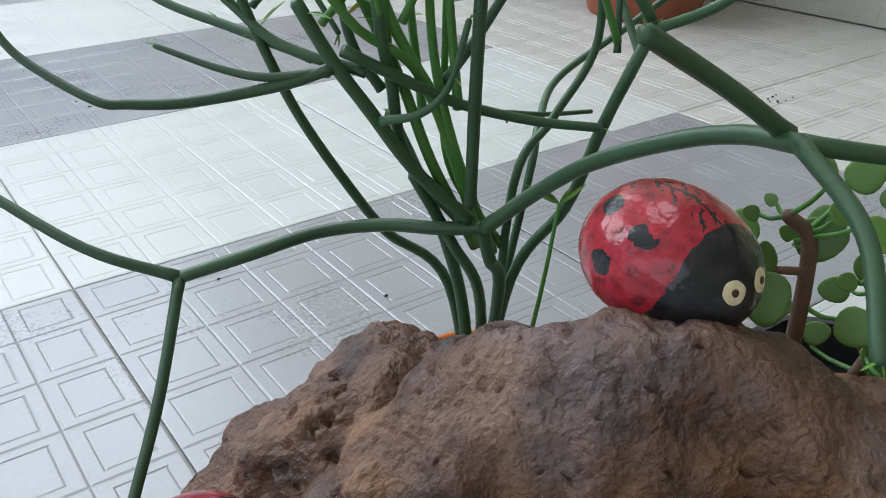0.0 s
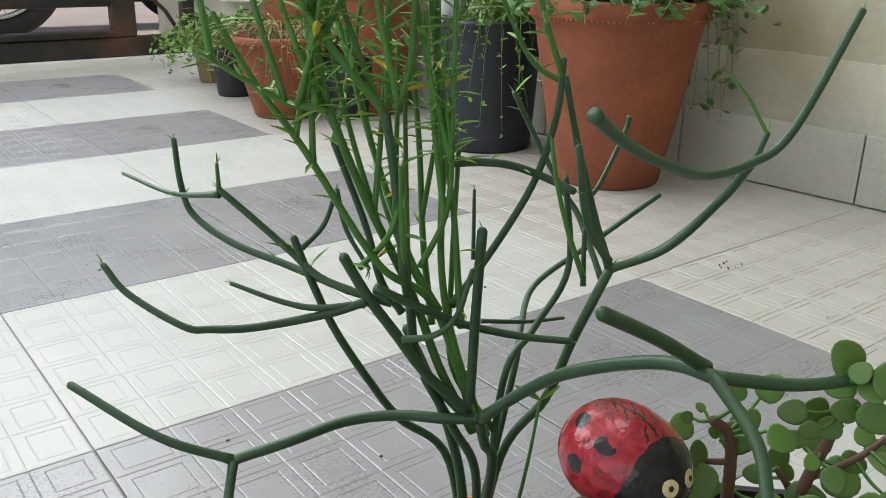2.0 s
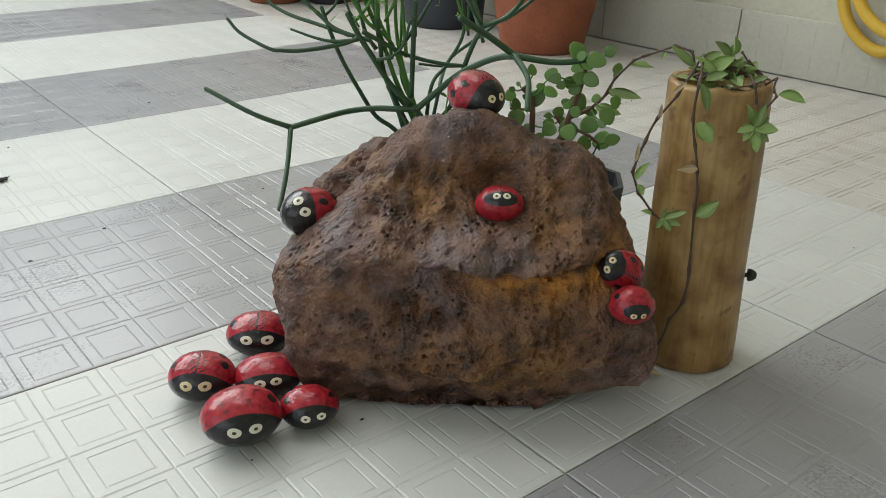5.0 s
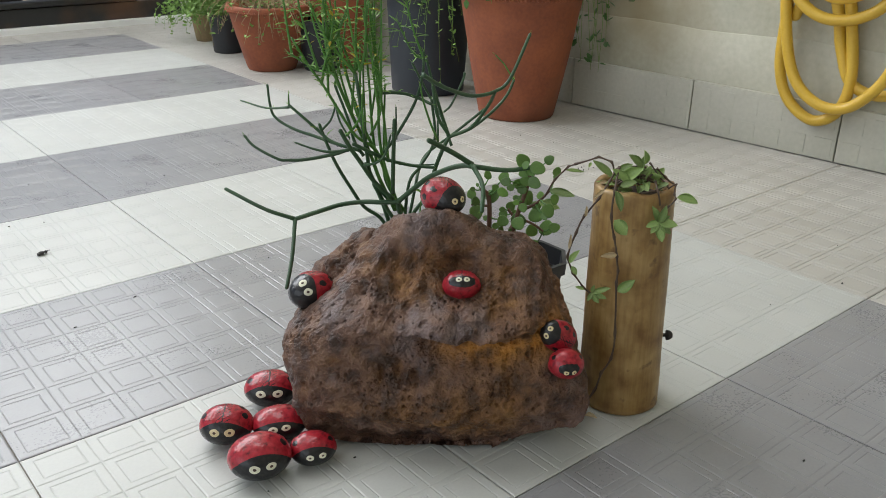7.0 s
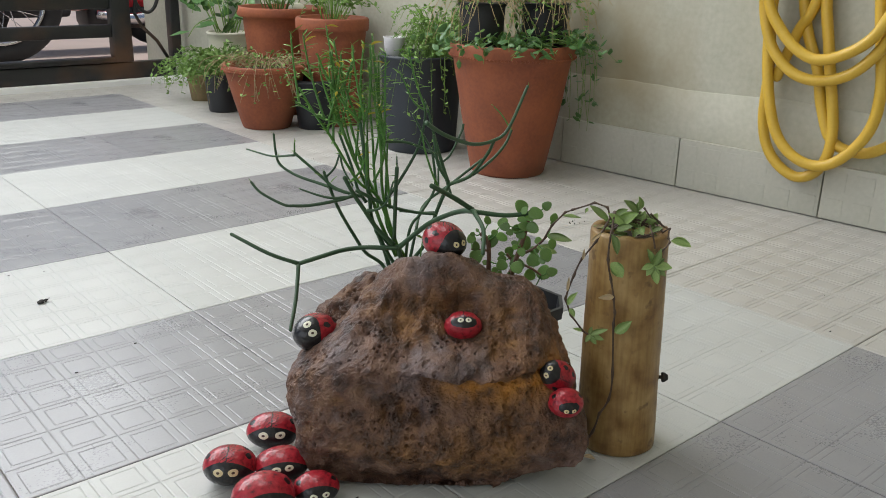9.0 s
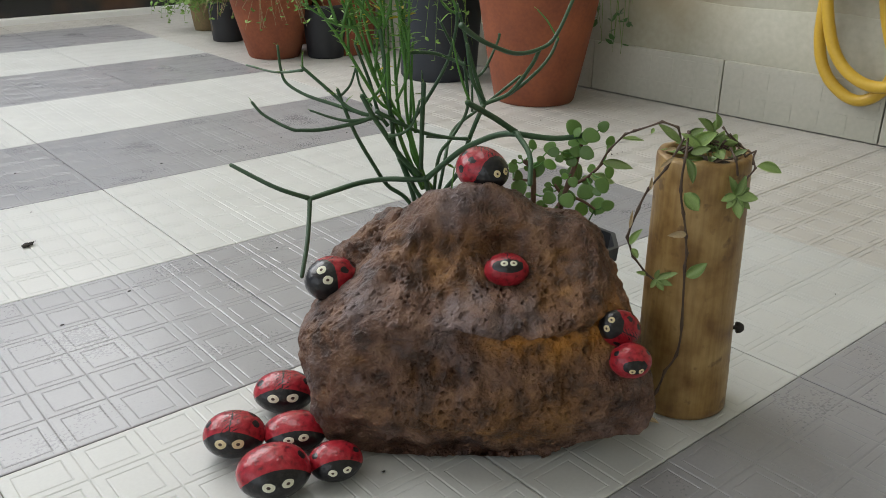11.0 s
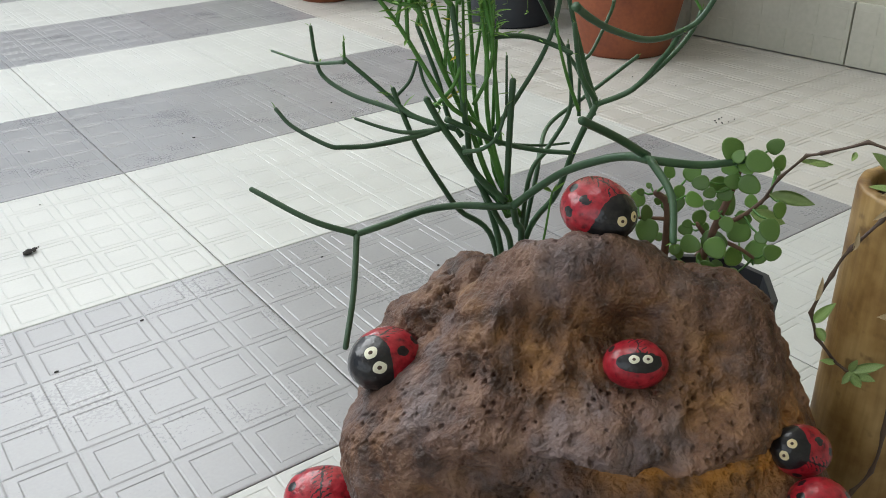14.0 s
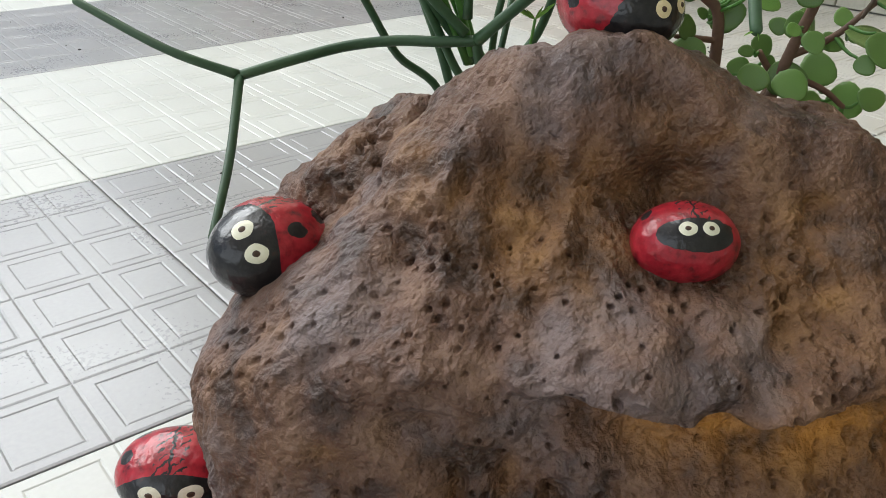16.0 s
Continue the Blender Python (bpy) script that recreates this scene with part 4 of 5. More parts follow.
stem(0.0024, 0.0012, (0.0650, -0.0403, 0.2097), (0.0624, -0.0407, 0.2309), (0.0581, -0.0423, 0.2601), (0.0533, -0.0435, 0.2824), (0.0504, -0.0436, 0.3109))
stem(0.0024, 0.0013, (0.0900, -0.0350, 0.1500), (0.0663, -0.0335, 0.1889), (0.0654, -0.0328, 0.2312), (0.0643, -0.0371, 0.2855))
stem(0.0023, 0.0013, (0.0644, -0.0266, 0.2118), (0.0566, -0.0159, 0.2345), (0.0492, -0.0029, 0.2736), (0.0427, 0.0028, 0.3067), (0.0403, 0.0048, 0.3332), (0.0390, 0.0059, 0.3587))
stem(0.0023, 0.0013, (0.0644, -0.0213, 0.2041), (0.0638, -0.0155, 0.2391), (0.0636, -0.0127, 0.2763), (0.0627, -0.0093, 0.3172), (0.0654, -0.0090, 0.3586))
stem(0.0020, 0.0012, (0.0476, -0.0359, 0.2382), (0.0531, -0.0433, 0.2584), (0.0523, -0.0479, 0.2807), (0.0494, -0.0480, 0.3014))
stem(0.0024, 0.0022, (0.0560, -0.0405, 0.2784), (0.0691, -0.0439, 0.2779), (0.0809, -0.0488, 0.2759), (0.0922, -0.0559, 0.2710), (0.0975, -0.0658, 0.2672))
stem(0.0026, 0.0018, (0.0642, -0.0343, 0.2171), (0.0763, -0.0396, 0.2350), (0.0896, -0.0511, 0.2672), (0.0912, -0.0604, 0.2955), (0.0894, -0.0641, 0.3170))
stem(0.0026, 0.0022, (0.0900, -0.0200, 0.0700), (0.1141, -0.0194, 0.1635), (0.1298, -0.0065, 0.1793), (0.1585, 0.0150, 0.1879), (0.1859, 0.0045, 0.2075), (0.2111, -0.0173, 0.2359))
stem(0.0026, 0.0020, (0.0900, -0.0300, 0.0900), (0.0905, -0.0386, 0.1761), (0.1066, -0.0393, 0.1975), (0.1201, -0.0444, 0.2242), (0.1174, -0.0420, 0.2640))
stem(0.0016, 0.0012, (0.1180, 0.0169, 0.2102), (0.1177, 0.0173, 0.2448))
stem(0.0030, 0.0030, (0.0658, -0.0463, 0.1785), (0.0641, -0.0502, 0.2209), (0.0639, -0.0526, 0.2540))
stem(0.0030, 0.0022, (0.0820, -0.0300, 0.0600), (0.0766, -0.0199, 0.1316), (0.0565, -0.0092, 0.1556), (0.0411, -0.0091, 0.1789), (0.0265, -0.0070, 0.2054), (0.0177, -0.0047, 0.2279), (0.0117, -0.0022, 0.2472))
stem(0.0018, 0.0013, (0.0208, 0.0085, 0.2379), (0.0288, 0.0042, 0.2477), (0.0339, 0.0024, 0.2620))
stem(0.0016, 0.0013, (0.0339, 0.0024, 0.2620), (0.0355, -0.0016, 0.2461), (0.0402, -0.0109, 0.2308))
stem(0.0036, 0.0030, (0.0820, -0.0300, 0.0600), (0.0779, -0.0277, 0.1222), (0.0729, -0.0234, 0.1522), (0.0657, -0.0198, 0.1752), (0.0529, -0.0193, 0.2046))
stem(0.0032, 0.0028, (0.0820, -0.0300, 0.0600), (0.0777, -0.0381, 0.1314), (0.0685, -0.0328, 0.1576), (0.0550, -0.0290, 0.1855))
stem(0.0016, 0.0012, (0.0958, -0.0167, 0.1955), (0.1178, -0.0225, 0.1916), (0.1379, -0.0267, 0.1898))
stem(0.0021, 0.0014, (0.0390, -0.0364, 0.2098), (0.0459, -0.0476, 0.2141), (0.0511, -0.0547, 0.2236), (0.0550, -0.0582, 0.2420))
stem(0.0019, 0.0014, (0.0277, -0.0240, 0.2383), (0.0332, -0.0340, 0.2514), (0.0360, -0.0391, 0.2670), (0.0369, -0.0398, 0.2808))


shoots = random.Random(19)
for _ in range(26):
    base = shoots.choice([q for path in STEMS[26:45] for q in path if 0.22 < q.z < 0.32])
    side = U * shoots.uniform(-0.030, 0.022) + V * shoots.uniform(-0.02, 0.02)
    tall = shoots.uniform(0.045, 0.085)
    stem(0.0018, 0.0011, base, base + side * 0.45 + Vector((0, 0, tall * 0.35)), base + side * 0.8 + Vector((0, 0, tall * 0.7)), base + side + Vector((0, 0, tall)))


def leaf_mesh(name, width, cup, material, seg=7, thick=0.06):
    """A leaf one long along x, lying in xy, with a cup along its middle and some body."""
    bm = bmesh.new()
    top, low = [], []
    for i in range(seg + 1):
        t = i / seg
        w = width * (math.sin(math.pi * t ** 0.85) ** 0.8 if 0 < t < 1 else 0.02)
        droop = -0.10 * t * t
        row = []
        for s in (-1, -0.5, 0, 0.5, 1):
            row.append((t, s * w / 2, droop + cup * abs(s) ** 1.5 * w))
        top.append([bm.verts.new(p) for p in row])
        low.append([bm.verts.new((p[0], p[1] * 0.98, p[2] - thick * width * (1 - abs(k - 2) / 2.2))) for k, p in enumerate(row)])
    for rows, flip in ((top, False), (low, True)):
        for a, b in zip(rows, rows[1:]):
            for k in range(4):
                f = (a[k], b[k], b[k + 1], a[k + 1])
                bm.faces.new(f if flip else f[::-1])
    for a, b, c, d in zip(top, top[1:], low, low[1:]):
        bm.faces.new((a[0], b[0], d[0], c[0]))
        bm.faces.new((a[4], c[4], d[4], b[4]))
    bmesh.ops.recalc_face_normals(bm, faces=bm.faces)
    return mesh_of(name, bm, material)


def put_leaf(name, mesh, parent, base, tip, normal, width=None):
    d = tip - base
    x = d.normalized()
    z = (normal - x * normal.dot(x)).normalized()
    y = z.cross(x)
    k = d.length
    m = Matrix((x * k, y * (width or k), z * (width or k))).transposed().to_4x4()
    m.translation = base - parent.location
    ob = new(name, mesh)
    ob.parent = parent
    ob.matrix_basis = m
    return ob


rnd = random.Random(11)
SMALL = leaf_mesh("young_leaf", 0.17, 0.25, LEAF_SMALL)
YELLOW = leaf_mesh("yellow_leaf", 0.24, 0.4, LEAF_YELLOW)
for path in STEMS:
    for p in path[2:]:
        chance = 0.92 if p.z > 0.28 else 0.08
        if p.z > 0.225 and rnd.random() < chance and p.dot(U) < 0.105:
            a = rnd.uniform(0, 2 * math.pi)
            d = Vector((math.cos(a), math.sin(a), rnd.uniform(-0.1, 0.9))).normalized()
            size = rnd.uniform(0.006, 0.015)
            put_leaf("leaf", YELLOW if rnd.random() < 0.07 else SMALL, cactus, p + d * 0.001, p + d * size, Vector((rnd.uniform(-0.5, 0.5), rnd.uniform(-0.5, 0.5), 1)))
    tip, before = path[-1], path[-3]
    if path[-1].z > 0.2:
        for _ in range(2):
            d = ((tip - before).normalized() + Vector((rnd.uniform(-0.7, 0.7), rnd.uniform(-0.7, 0.7), rnd.uniform(-0.4, 0.5)))).normalized()
            put_leaf("leaf", SMALL, cactus, tip, tip + d * rnd.uniform(0.0025, 0.0055), Vector((0.3, -0.4, 1)))
sprout = Vector((0.0905, -0.0620, 0.178))
for dx in (-0.011, -0.004, 0.003, 0.008):
    put_leaf("leaf", SMALL, cactus, sprout, sprout + U * dx + Vector((0, 0, 0.004 + 0.3 * abs(dx + 0.003))), -V + Vector((0, 0, 0.5)))
bm = tube(bmesh.new(), curve_points([Vector((0.088, -0.045, 0.08)), Vector((0.089, -0.057, 0.14)), sprout]), [0.0011, 0.0007], 6)
part("stem", local(cactus, bm), STEM_YOUNG, cactus)

# ---- round-leaved succulent ----
shrub = empty("succulent_shrub", at(0.215, 0.012, 0.002), "round-leaved green succulent with brown stems in a black pot", "potted plant")
bm = bmesh.new()
rings = []
for half, z in ((0.026, 0.0), (0.0365, 0.098), (0.040, 0.099), (0.041, 0.112), (0.037, 0.112), (0.035, 0.094)):
    ring = []
    for k in range(8):
        a = math.pi / 8 + k * math.pi / 4
        ring.append(bm.verts.new((half * 1.08 * math.cos(a), half * 1.08 * math.sin(a), z)))
    rings.append(ring)
for a, b in zip(rings, rings[1:]):
    for k in range(8):
        bm.faces.new((a[k], a[(k + 1) % 8], b[(k + 1) % 8], b[k]))
bm.faces.new(rings[0][::-1])
bm.faces.new(rings[-1])
part("pot", bm, BLACK_PLASTIC, shrub, "black eight-sided plastic pot", smooth=False)
part("soil", lathe(bmesh.new(), [(0.033, 0.0945), (0.018, 0.098), (0.0, 0.099)], 24), SOIL, shrub)


def branch(r0, r1, *pts):
    path = curve_points(pts, 6)
    part("branch", local(shrub, tube(bmesh.new(), path, [r0, r1], 9)), BARK, shrub)
    return path


root = at(0.205, 0.004, 0.098)
BRANCHES = [branch(0.0026, 0.0020, root, (0.1110, -0.1380, 0.135), (0.1091, -0.1407, 0.1577), (0.1089, -0.1405, 0.1794), (0.1075, -0.1393, 0.1936), (0.1027, -0.1351, 0.1997)),
            branch(0.0028, 0.0018, root + U * 0.008, (0.1240, -0.1500, 0.135), (0.1262, -0.1555, 0.1584), (0.1301, -0.1588, 0.1803), (0.1340, -0.1622, 0.1981), (0.1366, -0.1645, 0.2154)),
            branch(0.0019, 0.0012, (0.1237, -0.1533, 0.1583), (0.1307, -0.1528, 0.1675), (0.1258, -0.1485, 0.1782)),
            branch(0.0016, 0.0010, (0.1295, -0.1583, 0.178), (0.142, -0.168, 0.186), (0.152, -0.176, 0.199)),
            branch(0.0014, 0.0010, (0.1290, -0.1575, 0.172), (0.138, -0.170, 0.167), (0.146, -0.176, 0.160)),
            branch(0.0013, 0.0009, (0.1089, -0.1405, 0.183), (0.100, -0.136, 0.1845), (0.094, -0.132, 0.185))]


def round_leaf_mesh(name):
    bm = bmesh.new()
    bmesh.ops.create_uvsphere(bm, u_segments=16, v_segments=10, radius=1)
    for v in bm.verts:
        x, y, z = v.co
        v.co = (x * (1.0 + 0.12 * x), y * (0.88 - 0.10 * x), z * 0.17 + 0.10 * (x * x + y * y))
    return mesh_of(name, bm, LEAF_ROUND)


ROUND = round_leaf_mesh("round_leaf")
twig_points = [p for path in BRANCHES for p in path if p.z > 0.15]


def round_leaf(x, y, z, size):
    p = Vector((x, y, z))
    near = min(twig_points, key=lambda q: (q - p).length)
    d = (p - near).normalized()
    nrm = (-V + Vector((0, 0, rnd.uniform(0.1, 1.1))) + U * rnd.uniform(-0.7, 0.7)).normalized()
    x_ax = (d - nrm * nrm.dot(d)).normalized()
    y_ax = nrm.cross(x_ax)
    m = Matrix((x_ax * size, y_ax * size, nrm * size)).transposed().to_4x4()
    m.translation = p - shrub.location
    ob = new("leaf", ROUND)
    ob.parent = shrub
    ob.matrix_basis = m
    stalk = p - x_ax * size * 0.9
    if 0.002 < (stalk - near).length < 0.03:
        part("twig", local(shrub, tube(bmesh.new(), curve_points([near, near.lerp(stalk, 0.6) + Vector((0, 0, -0.001)), stalk], 3), [0.0008, 0.0006], 5)), STEM_YOUNG, shrub)


round_leaf(0.1226, -0.1676, 0.2308, 0.0073)
round_leaf(0.1209, -0.1732, 0.2288, 0.0040)
round_leaf(0.1289, -0.1646, 0.2179, 0.0053)
round_leaf(0.1265, -0.1753, 0.2219, 0.0046)
round_leaf(0.1275, -0.1808, 0.2267, 0.0073)
round_leaf(0.1452, -0.1785, 0.2305, 0.0050)
round_leaf(0.1665, -0.1696, 0.2123, 0.0050)
round_leaf(0.1621, -0.1720, 0.2088, 0.0026)
round_leaf(0.1249, -0.1416, 0.2080, 0.0058)
round_leaf(0.1115, -0.1588, 0.2112, 0.0049)
round_leaf(0.1291, -0.1574, 0.2050, 0.0058)
round_leaf(0.1265, -0.1688, 0.2116, 0.0053)
round_leaf(0.1291, -0.1766, 0.2118, 0.0063)
round_leaf(0.1116, -0.1650, 0.2073, 0.0036)
round_leaf(0.1087, -0.1567, 0.2010, 0.0056)
round_leaf(0.1469, -0.1521, 0.1857, 0.0075)
round_leaf(0.1366, -0.1484, 0.1865, 0.0039)
round_leaf(0.1316, -0.1452, 0.1787, 0.0053)
round_leaf(0.1345, -0.1481, 0.1724, 0.0032)
round_leaf(0.1230, -0.1703, 0.1870, 0.0047)
round_leaf(0.1215, -0.1628, 0.1900, 0.0034)
round_leaf(0.1445, -0.1659, 0.1828, 0.0049)
round_leaf(0.1507, -0.1657, 0.1910, 0.0044)
round_leaf(0.1599, -0.1672, 0.1835, 0.0040)
round_leaf(0.1525, -0.1594, 0.1687, 0.0082)
round_leaf(0.1374, -0.1883, 0.1863, 0.0068)
round_leaf(0.1421, -0.1650, 0.1579, 0.0068)
round_leaf(0.1544, -0.1721, 0.1589, 0.0082)
round_leaf(0.1549, -0.1813, 0.1626, 0.0057)
round_leaf(0.1377, -0.1838, 0.1794, 0.0041)
round_leaf(0.1243, -0.1566, 0.1572, 0.0056)
round_leaf(0.1116, -0.1659, 0.1570, 0.0048)
round_leaf(0.1486, -0.1532, 0.1358, 0.0056)
round_leaf(0.1521, -0.1599, 0.1392, 0.0052)
round_leaf(0.1333, -0.1604, 0.1530, 0.0036)
round_leaf(0.1123, -0.1554, 0.1717, 0.0062)
round_leaf(0.1281, -0.1368, 0.1528, 0.0040)
round_leaf(0.1151, -0.1434, 0.1622, 0.0039)
round_leaf(0.1291, -0.1391, 0.1696, 0.0045)
round_leaf(0.1218, -0.1346, 0.1915, 0.0049)
round_leaf(0.1119, -0.1439, 0.2009, 0.0042)
round_leaf(0.1037, -0.1419, 0.2145, 0.0046)
round_leaf(0.1202, -0.1463, 0.1787, 0.0031)
round_leaf(0.1000, -0.1262, 0.1976, 0.0026)
round_leaf(0.1034, -0.1291, 0.2017, 0.0020)
round_leaf(0.1077, -0.1329, 0.1919, 0.0026)
round_leaf(0.1037, -0.1294, 0.1789, 0.0038)
round_leaf(0.1100, -0.1349, 0.1688, 0.0032)

for _ in range(10):
    p = rnd.choice([q for q in twig_points if q.z > 0.158])
    a = rnd.uniform(0, 2 * math.pi)
    p = p + Vector((math.cos(a), math.sin(a), rnd.uniform(-0.5, 0.9))) * rnd.uniform(0.006, 0.014)
    round_leaf(p.x, p.y, p.z, rnd.uniform(0.0045, 0.0078))

# ---- bamboo with a creeping vine ----
bam_place = at(0.3055, -0.0675, 0.0)
bamboo = empty("bamboo_planter", bam_place, "cut bamboo tube used as a planter on the tiles", "planter")
bm = bmesh.new()
R, H = 0.0370, 0.219
# the tube leans a little
LEAN = Matrix(((1, 0, -0.018 * U.x, 0), (0, 1, -0.018 * U.y, 0), (0, 0, 1, 0), (0, 0, 0, 1)))
profile = [(R * 0.98, 0.0), (R * 1.035, 0.002), (R * 1.04, 0.03), (R * 1.015, 0.07), (R * 0.995, 0.12), (R * 0.975, 0.17), (R * 0.965, H - 0.002), (R * 0.945, H), (R * 0.80, H + 0.0006), (R * 0.775, H - 0.002), (R * 0.77, H - 0.020)]
fine_profile = []
for a, b in zip(profile, profile[1:]):
    steps = 6 if b[1] - a[1] > 0.02 else 1
    fine_profile += [(a[0] + (b[0] - a[0]) * k / steps, a[1] + (b[1] - a[1]) * k / steps) for k in range(steps)]
fine_profile.append(profile[-1])
lathe(bm, fine_profile, 72, wobble=0.022)
for v in bm.verts:
    if v.co.z > H - 0.003:
        v.co.z += 0.0022 * noise.noise((v.co.x * 90, v.co.y * 90, 2)) + 0.02 * v.co.dot(U)
bmesh.ops.transform(bm, matrix=LEAN, verts=bm.verts)
part("tube", bm, BAMBOO, bamboo)
part("soil", lathe(bmesh.new(), [(R * 0.77, H - 0.012), (R * 0.4, H - 0.007), (0.0, H - 0.006)], 30, (-0.018 * H * U.x, -0.018 * H * U.y, 0)), SOIL, bamboo)
peg = part("peg", tube(bmesh.new(), [Vector((0, 0, 0)), Vector((0.004, 0, 0)), Vector((0.0042, 0, 0)), Vector((0.0068, 0, 0))], [0.0017, 0.0017, 0.0050, 0.0046], 14), DEBRIS, bamboo, "small black peg")
peg.matrix_basis = Matrix.Translation(U * 0.0355 + Vector((0, 0, 0.070)) - V * 0.004) @ U.to_track_quat("X", "Z").to_matrix().to_4x4()

vine_plant = empty("trailing_vine", bam_place + Vector((0, 0, H - 0.008)), "trailing green vine with thin brown stems in the bamboo", "plant")


def vine(r, *pts):
    """A creeping stem: straight runs between swollen nodes where it kinks."""
    pts = [Vector(q) for q in pts]
    path, radii = [], []
    for a, b in zip(pts, pts[1:]):
        side = Vector((noise.noise(a * 60), noise.noise(a * 60 + Vector((5, 0, 0))), 0)) * 0.0012
        for k in range(6):
            path.append(a.lerp(b, k / 6) + side * math.sin(math.pi * k / 6))
            radii.append(r * (0.92 if k == 0 else 0.62 if k in (1, 5) else 0.52))
    part("vine_stem", local(vine_plant, tube(bmesh.new(), path + [pts[-1]], radii + [r * 0.5], 8)), VINE_STEM, vine_plant)


VINE_LEAVES = [leaf_mesh("vine_leaf", 1.0, c, LEAF_VINE, 9, 0.05) for c in (0.25, 0.45, 0.1)]


def vine_leaf(base, tip, width):
    nrm = -V * 0.9 + Vector((0, 0, 0.8)) + U * rnd.uniform(-0.6, 0.6)
    put_leaf("leaf", rnd.choice(VINE_LEAVES), vine_plant, Vector(base), Vector(tip), nrm, width)


DRY_LEAF = leaf_mesh("dry_leaf", 1.0, 0.6, HUSK)


def dry_leaf(base, tip, width):
    put_leaf("dry_leaf", DRY_LEAF, vine_plant, Vector(base), Vector(tip), -V + Vector((0, 0, 0.5)), width)


vine(0.0015, (0.1711, -0.2340, 0.2254), (0.1710, -0.2300, 0.2369), (0.1675, -0.2177, 0.2392), (0.1596, -0.1976, 0.2288), (0.1614, -0.1885, 0.2243), (0.1539, -0.1794, 0.2103), (0.1477, -0.1741, 0.1935))
vine(0.0016, (0.1565, -0.2478, 0.2375), (0.1425, -0.2529, 0.2314), (0.1331, -0.2501, 0.2163), (0.1265, -0.2417, 0.1999), (0.1234, -0.2364, 0.1831), (0.1202, -0.2310, 0.1590), (0.1264, -0.2337, 0.1423), (0.1334, -0.2424, 0.1284), (0.1356, -0.2496, 0.1249))
vine(0.0017, (0.1578, -0.2490, 0.2395), (0.1398, -0.2612, 0.2266), (0.1383, -0.2612, 0.2015), (0.1414, -0.2638, 0.1833), (0.1445, -0.2665, 0.1648), (0.1462, -0.2680, 0.1514), (0.1450, -0.2683, 0.1409), (0.1474, -0.2708, 0.0901), (0.1457, -0.2706, 0.0645), (0.1392, -0.2660, 0.0500), (0.1375, -0.2622, 0.0306), (0.1280, -0.2520, 0.0030))
vine(0.0013, (0.1897, -0.2567, 0.2396), (0.1925, -0.2657, 0.2289), (0.1917, -0.2783, 0.2211), (0.1919, -0.2851, 0.2265), (0.1874, -0.2878, 0.2184), (0.1841, -0.2916, 0.2171), (0.1757, -0.2896, 0.2097), (0.1696, -0.2869, 0.1979))
vine(0.0015, (0.2030, -0.2549, 0.2314), (0.2080, -0.2620, 0.2238), (0.2079, -0.2725, 0.2193))
vine(0.0015, (0.1823, -0.2702, 0.2270), (0.1669, -0.2846, 0.2259), (0.1694, -0.2868, 0.2128))
vine(0.0010, (0.1583, -0.2745, 0.2224), (0.1705, -0.2798, 0.2238), (0.1868, -0.2807, 0.2258))
vine_leaf((0.1848, -0.2921, 0.2181), (0.1964, -0.3062, 0.2145), 0.0090)
vine_leaf((0.1683, -0.2885, 0.1981), (0.1606, -0.2858, 0.2140), 0.0066)
vine_leaf((0.1683, -0.2885, 0.1981), (0.1695, -0.2935, 0.2147), 0.0072)
vine_leaf((0.1683, -0.2885, 0.1981), (0.1783, -0.3011, 0.1971), 0.0090)
vine_leaf((0.1683, -0.2885, 0.1981), (0.1578, -0.2834, 0.1949), 0.0066)
vine_leaf((0.1683, -0.2885, 0.1981), (0.1696, -0.2935, 0.1807), 0.0084)
vine_leaf((0.1683, -0.2885, 0.1981), (0.1747, -0.2980, 0.1887), 0.0066)
vine_leaf((0.1683, -0.2885, 0.1981), (0.1616, -0.2866, 0.1888), 0.0066)
vine_leaf((0.1683, -0.2885, 0.1981), (0.1725, -0.2961, 0.2052), 0.0066)
vine_leaf((0.1544, -0.2460, 0.2313), (0.1382, -0.2360, 0.2460), 0.0072)
vine_leaf((0.1590, -0.2169, 0.2354), (0.1551, -0.2175, 0.2315), 0.0030)
vine_leaf((0.1592, -0.2039, 0.2241), (0.1484, -0.1985, 0.2259), 0.0036)
vine_leaf((0.1375, -0.2632, 0.2261), (0.1404, -0.2696, 0.2081), 0.0078)
vine_leaf((0.1387, -0.2641, 0.1997), (0.1456, -0.2741, 0.1871), 0.0120)
vine_leaf((0.1448, -0.2708, 0.1330), (0.1531, -0.2819, 0.1458), 0.0096)
vine_leaf((0.1213, -0.2333, 0.1535), (0.1251, -0.2405, 0.1675), 0.0060)
vine_leaf((0.1234, -0.2337, 0.1498), (0.1253, -0.2394, 0.1430), 0.0054)
vine_leaf((0.1330, -0.2434, 0.1283), (0.1241, -0.2396, 0.1318), 0.0036)
vine_leaf((0.1324, -0.2521, 0.1279), (0.1425, -0.2648, 0.1348), 0.0054)
vine_leaf((0.1324, -0.2521, 0.1279), (0.1355, -0.2588, 0.1195), 0.0054)
vine_leaf((0.1324, -0.2521, 0.1279), (0.1406, -0.2631, 0.1241), 0.0054)
vine_leaf((0.1324, -0.2521, 0.1279), (0.1278, -0.2521, 0.1215), 0.0048)
vine_leaf((0.1324, -0.2521, 0.1279), (0.1314, -0.2552, 0.1372), 0.0042)
vine_leaf((0.1617, -0.2457, 0.2344), (0.1680, -0.2552, 0.2417), 0.0066)
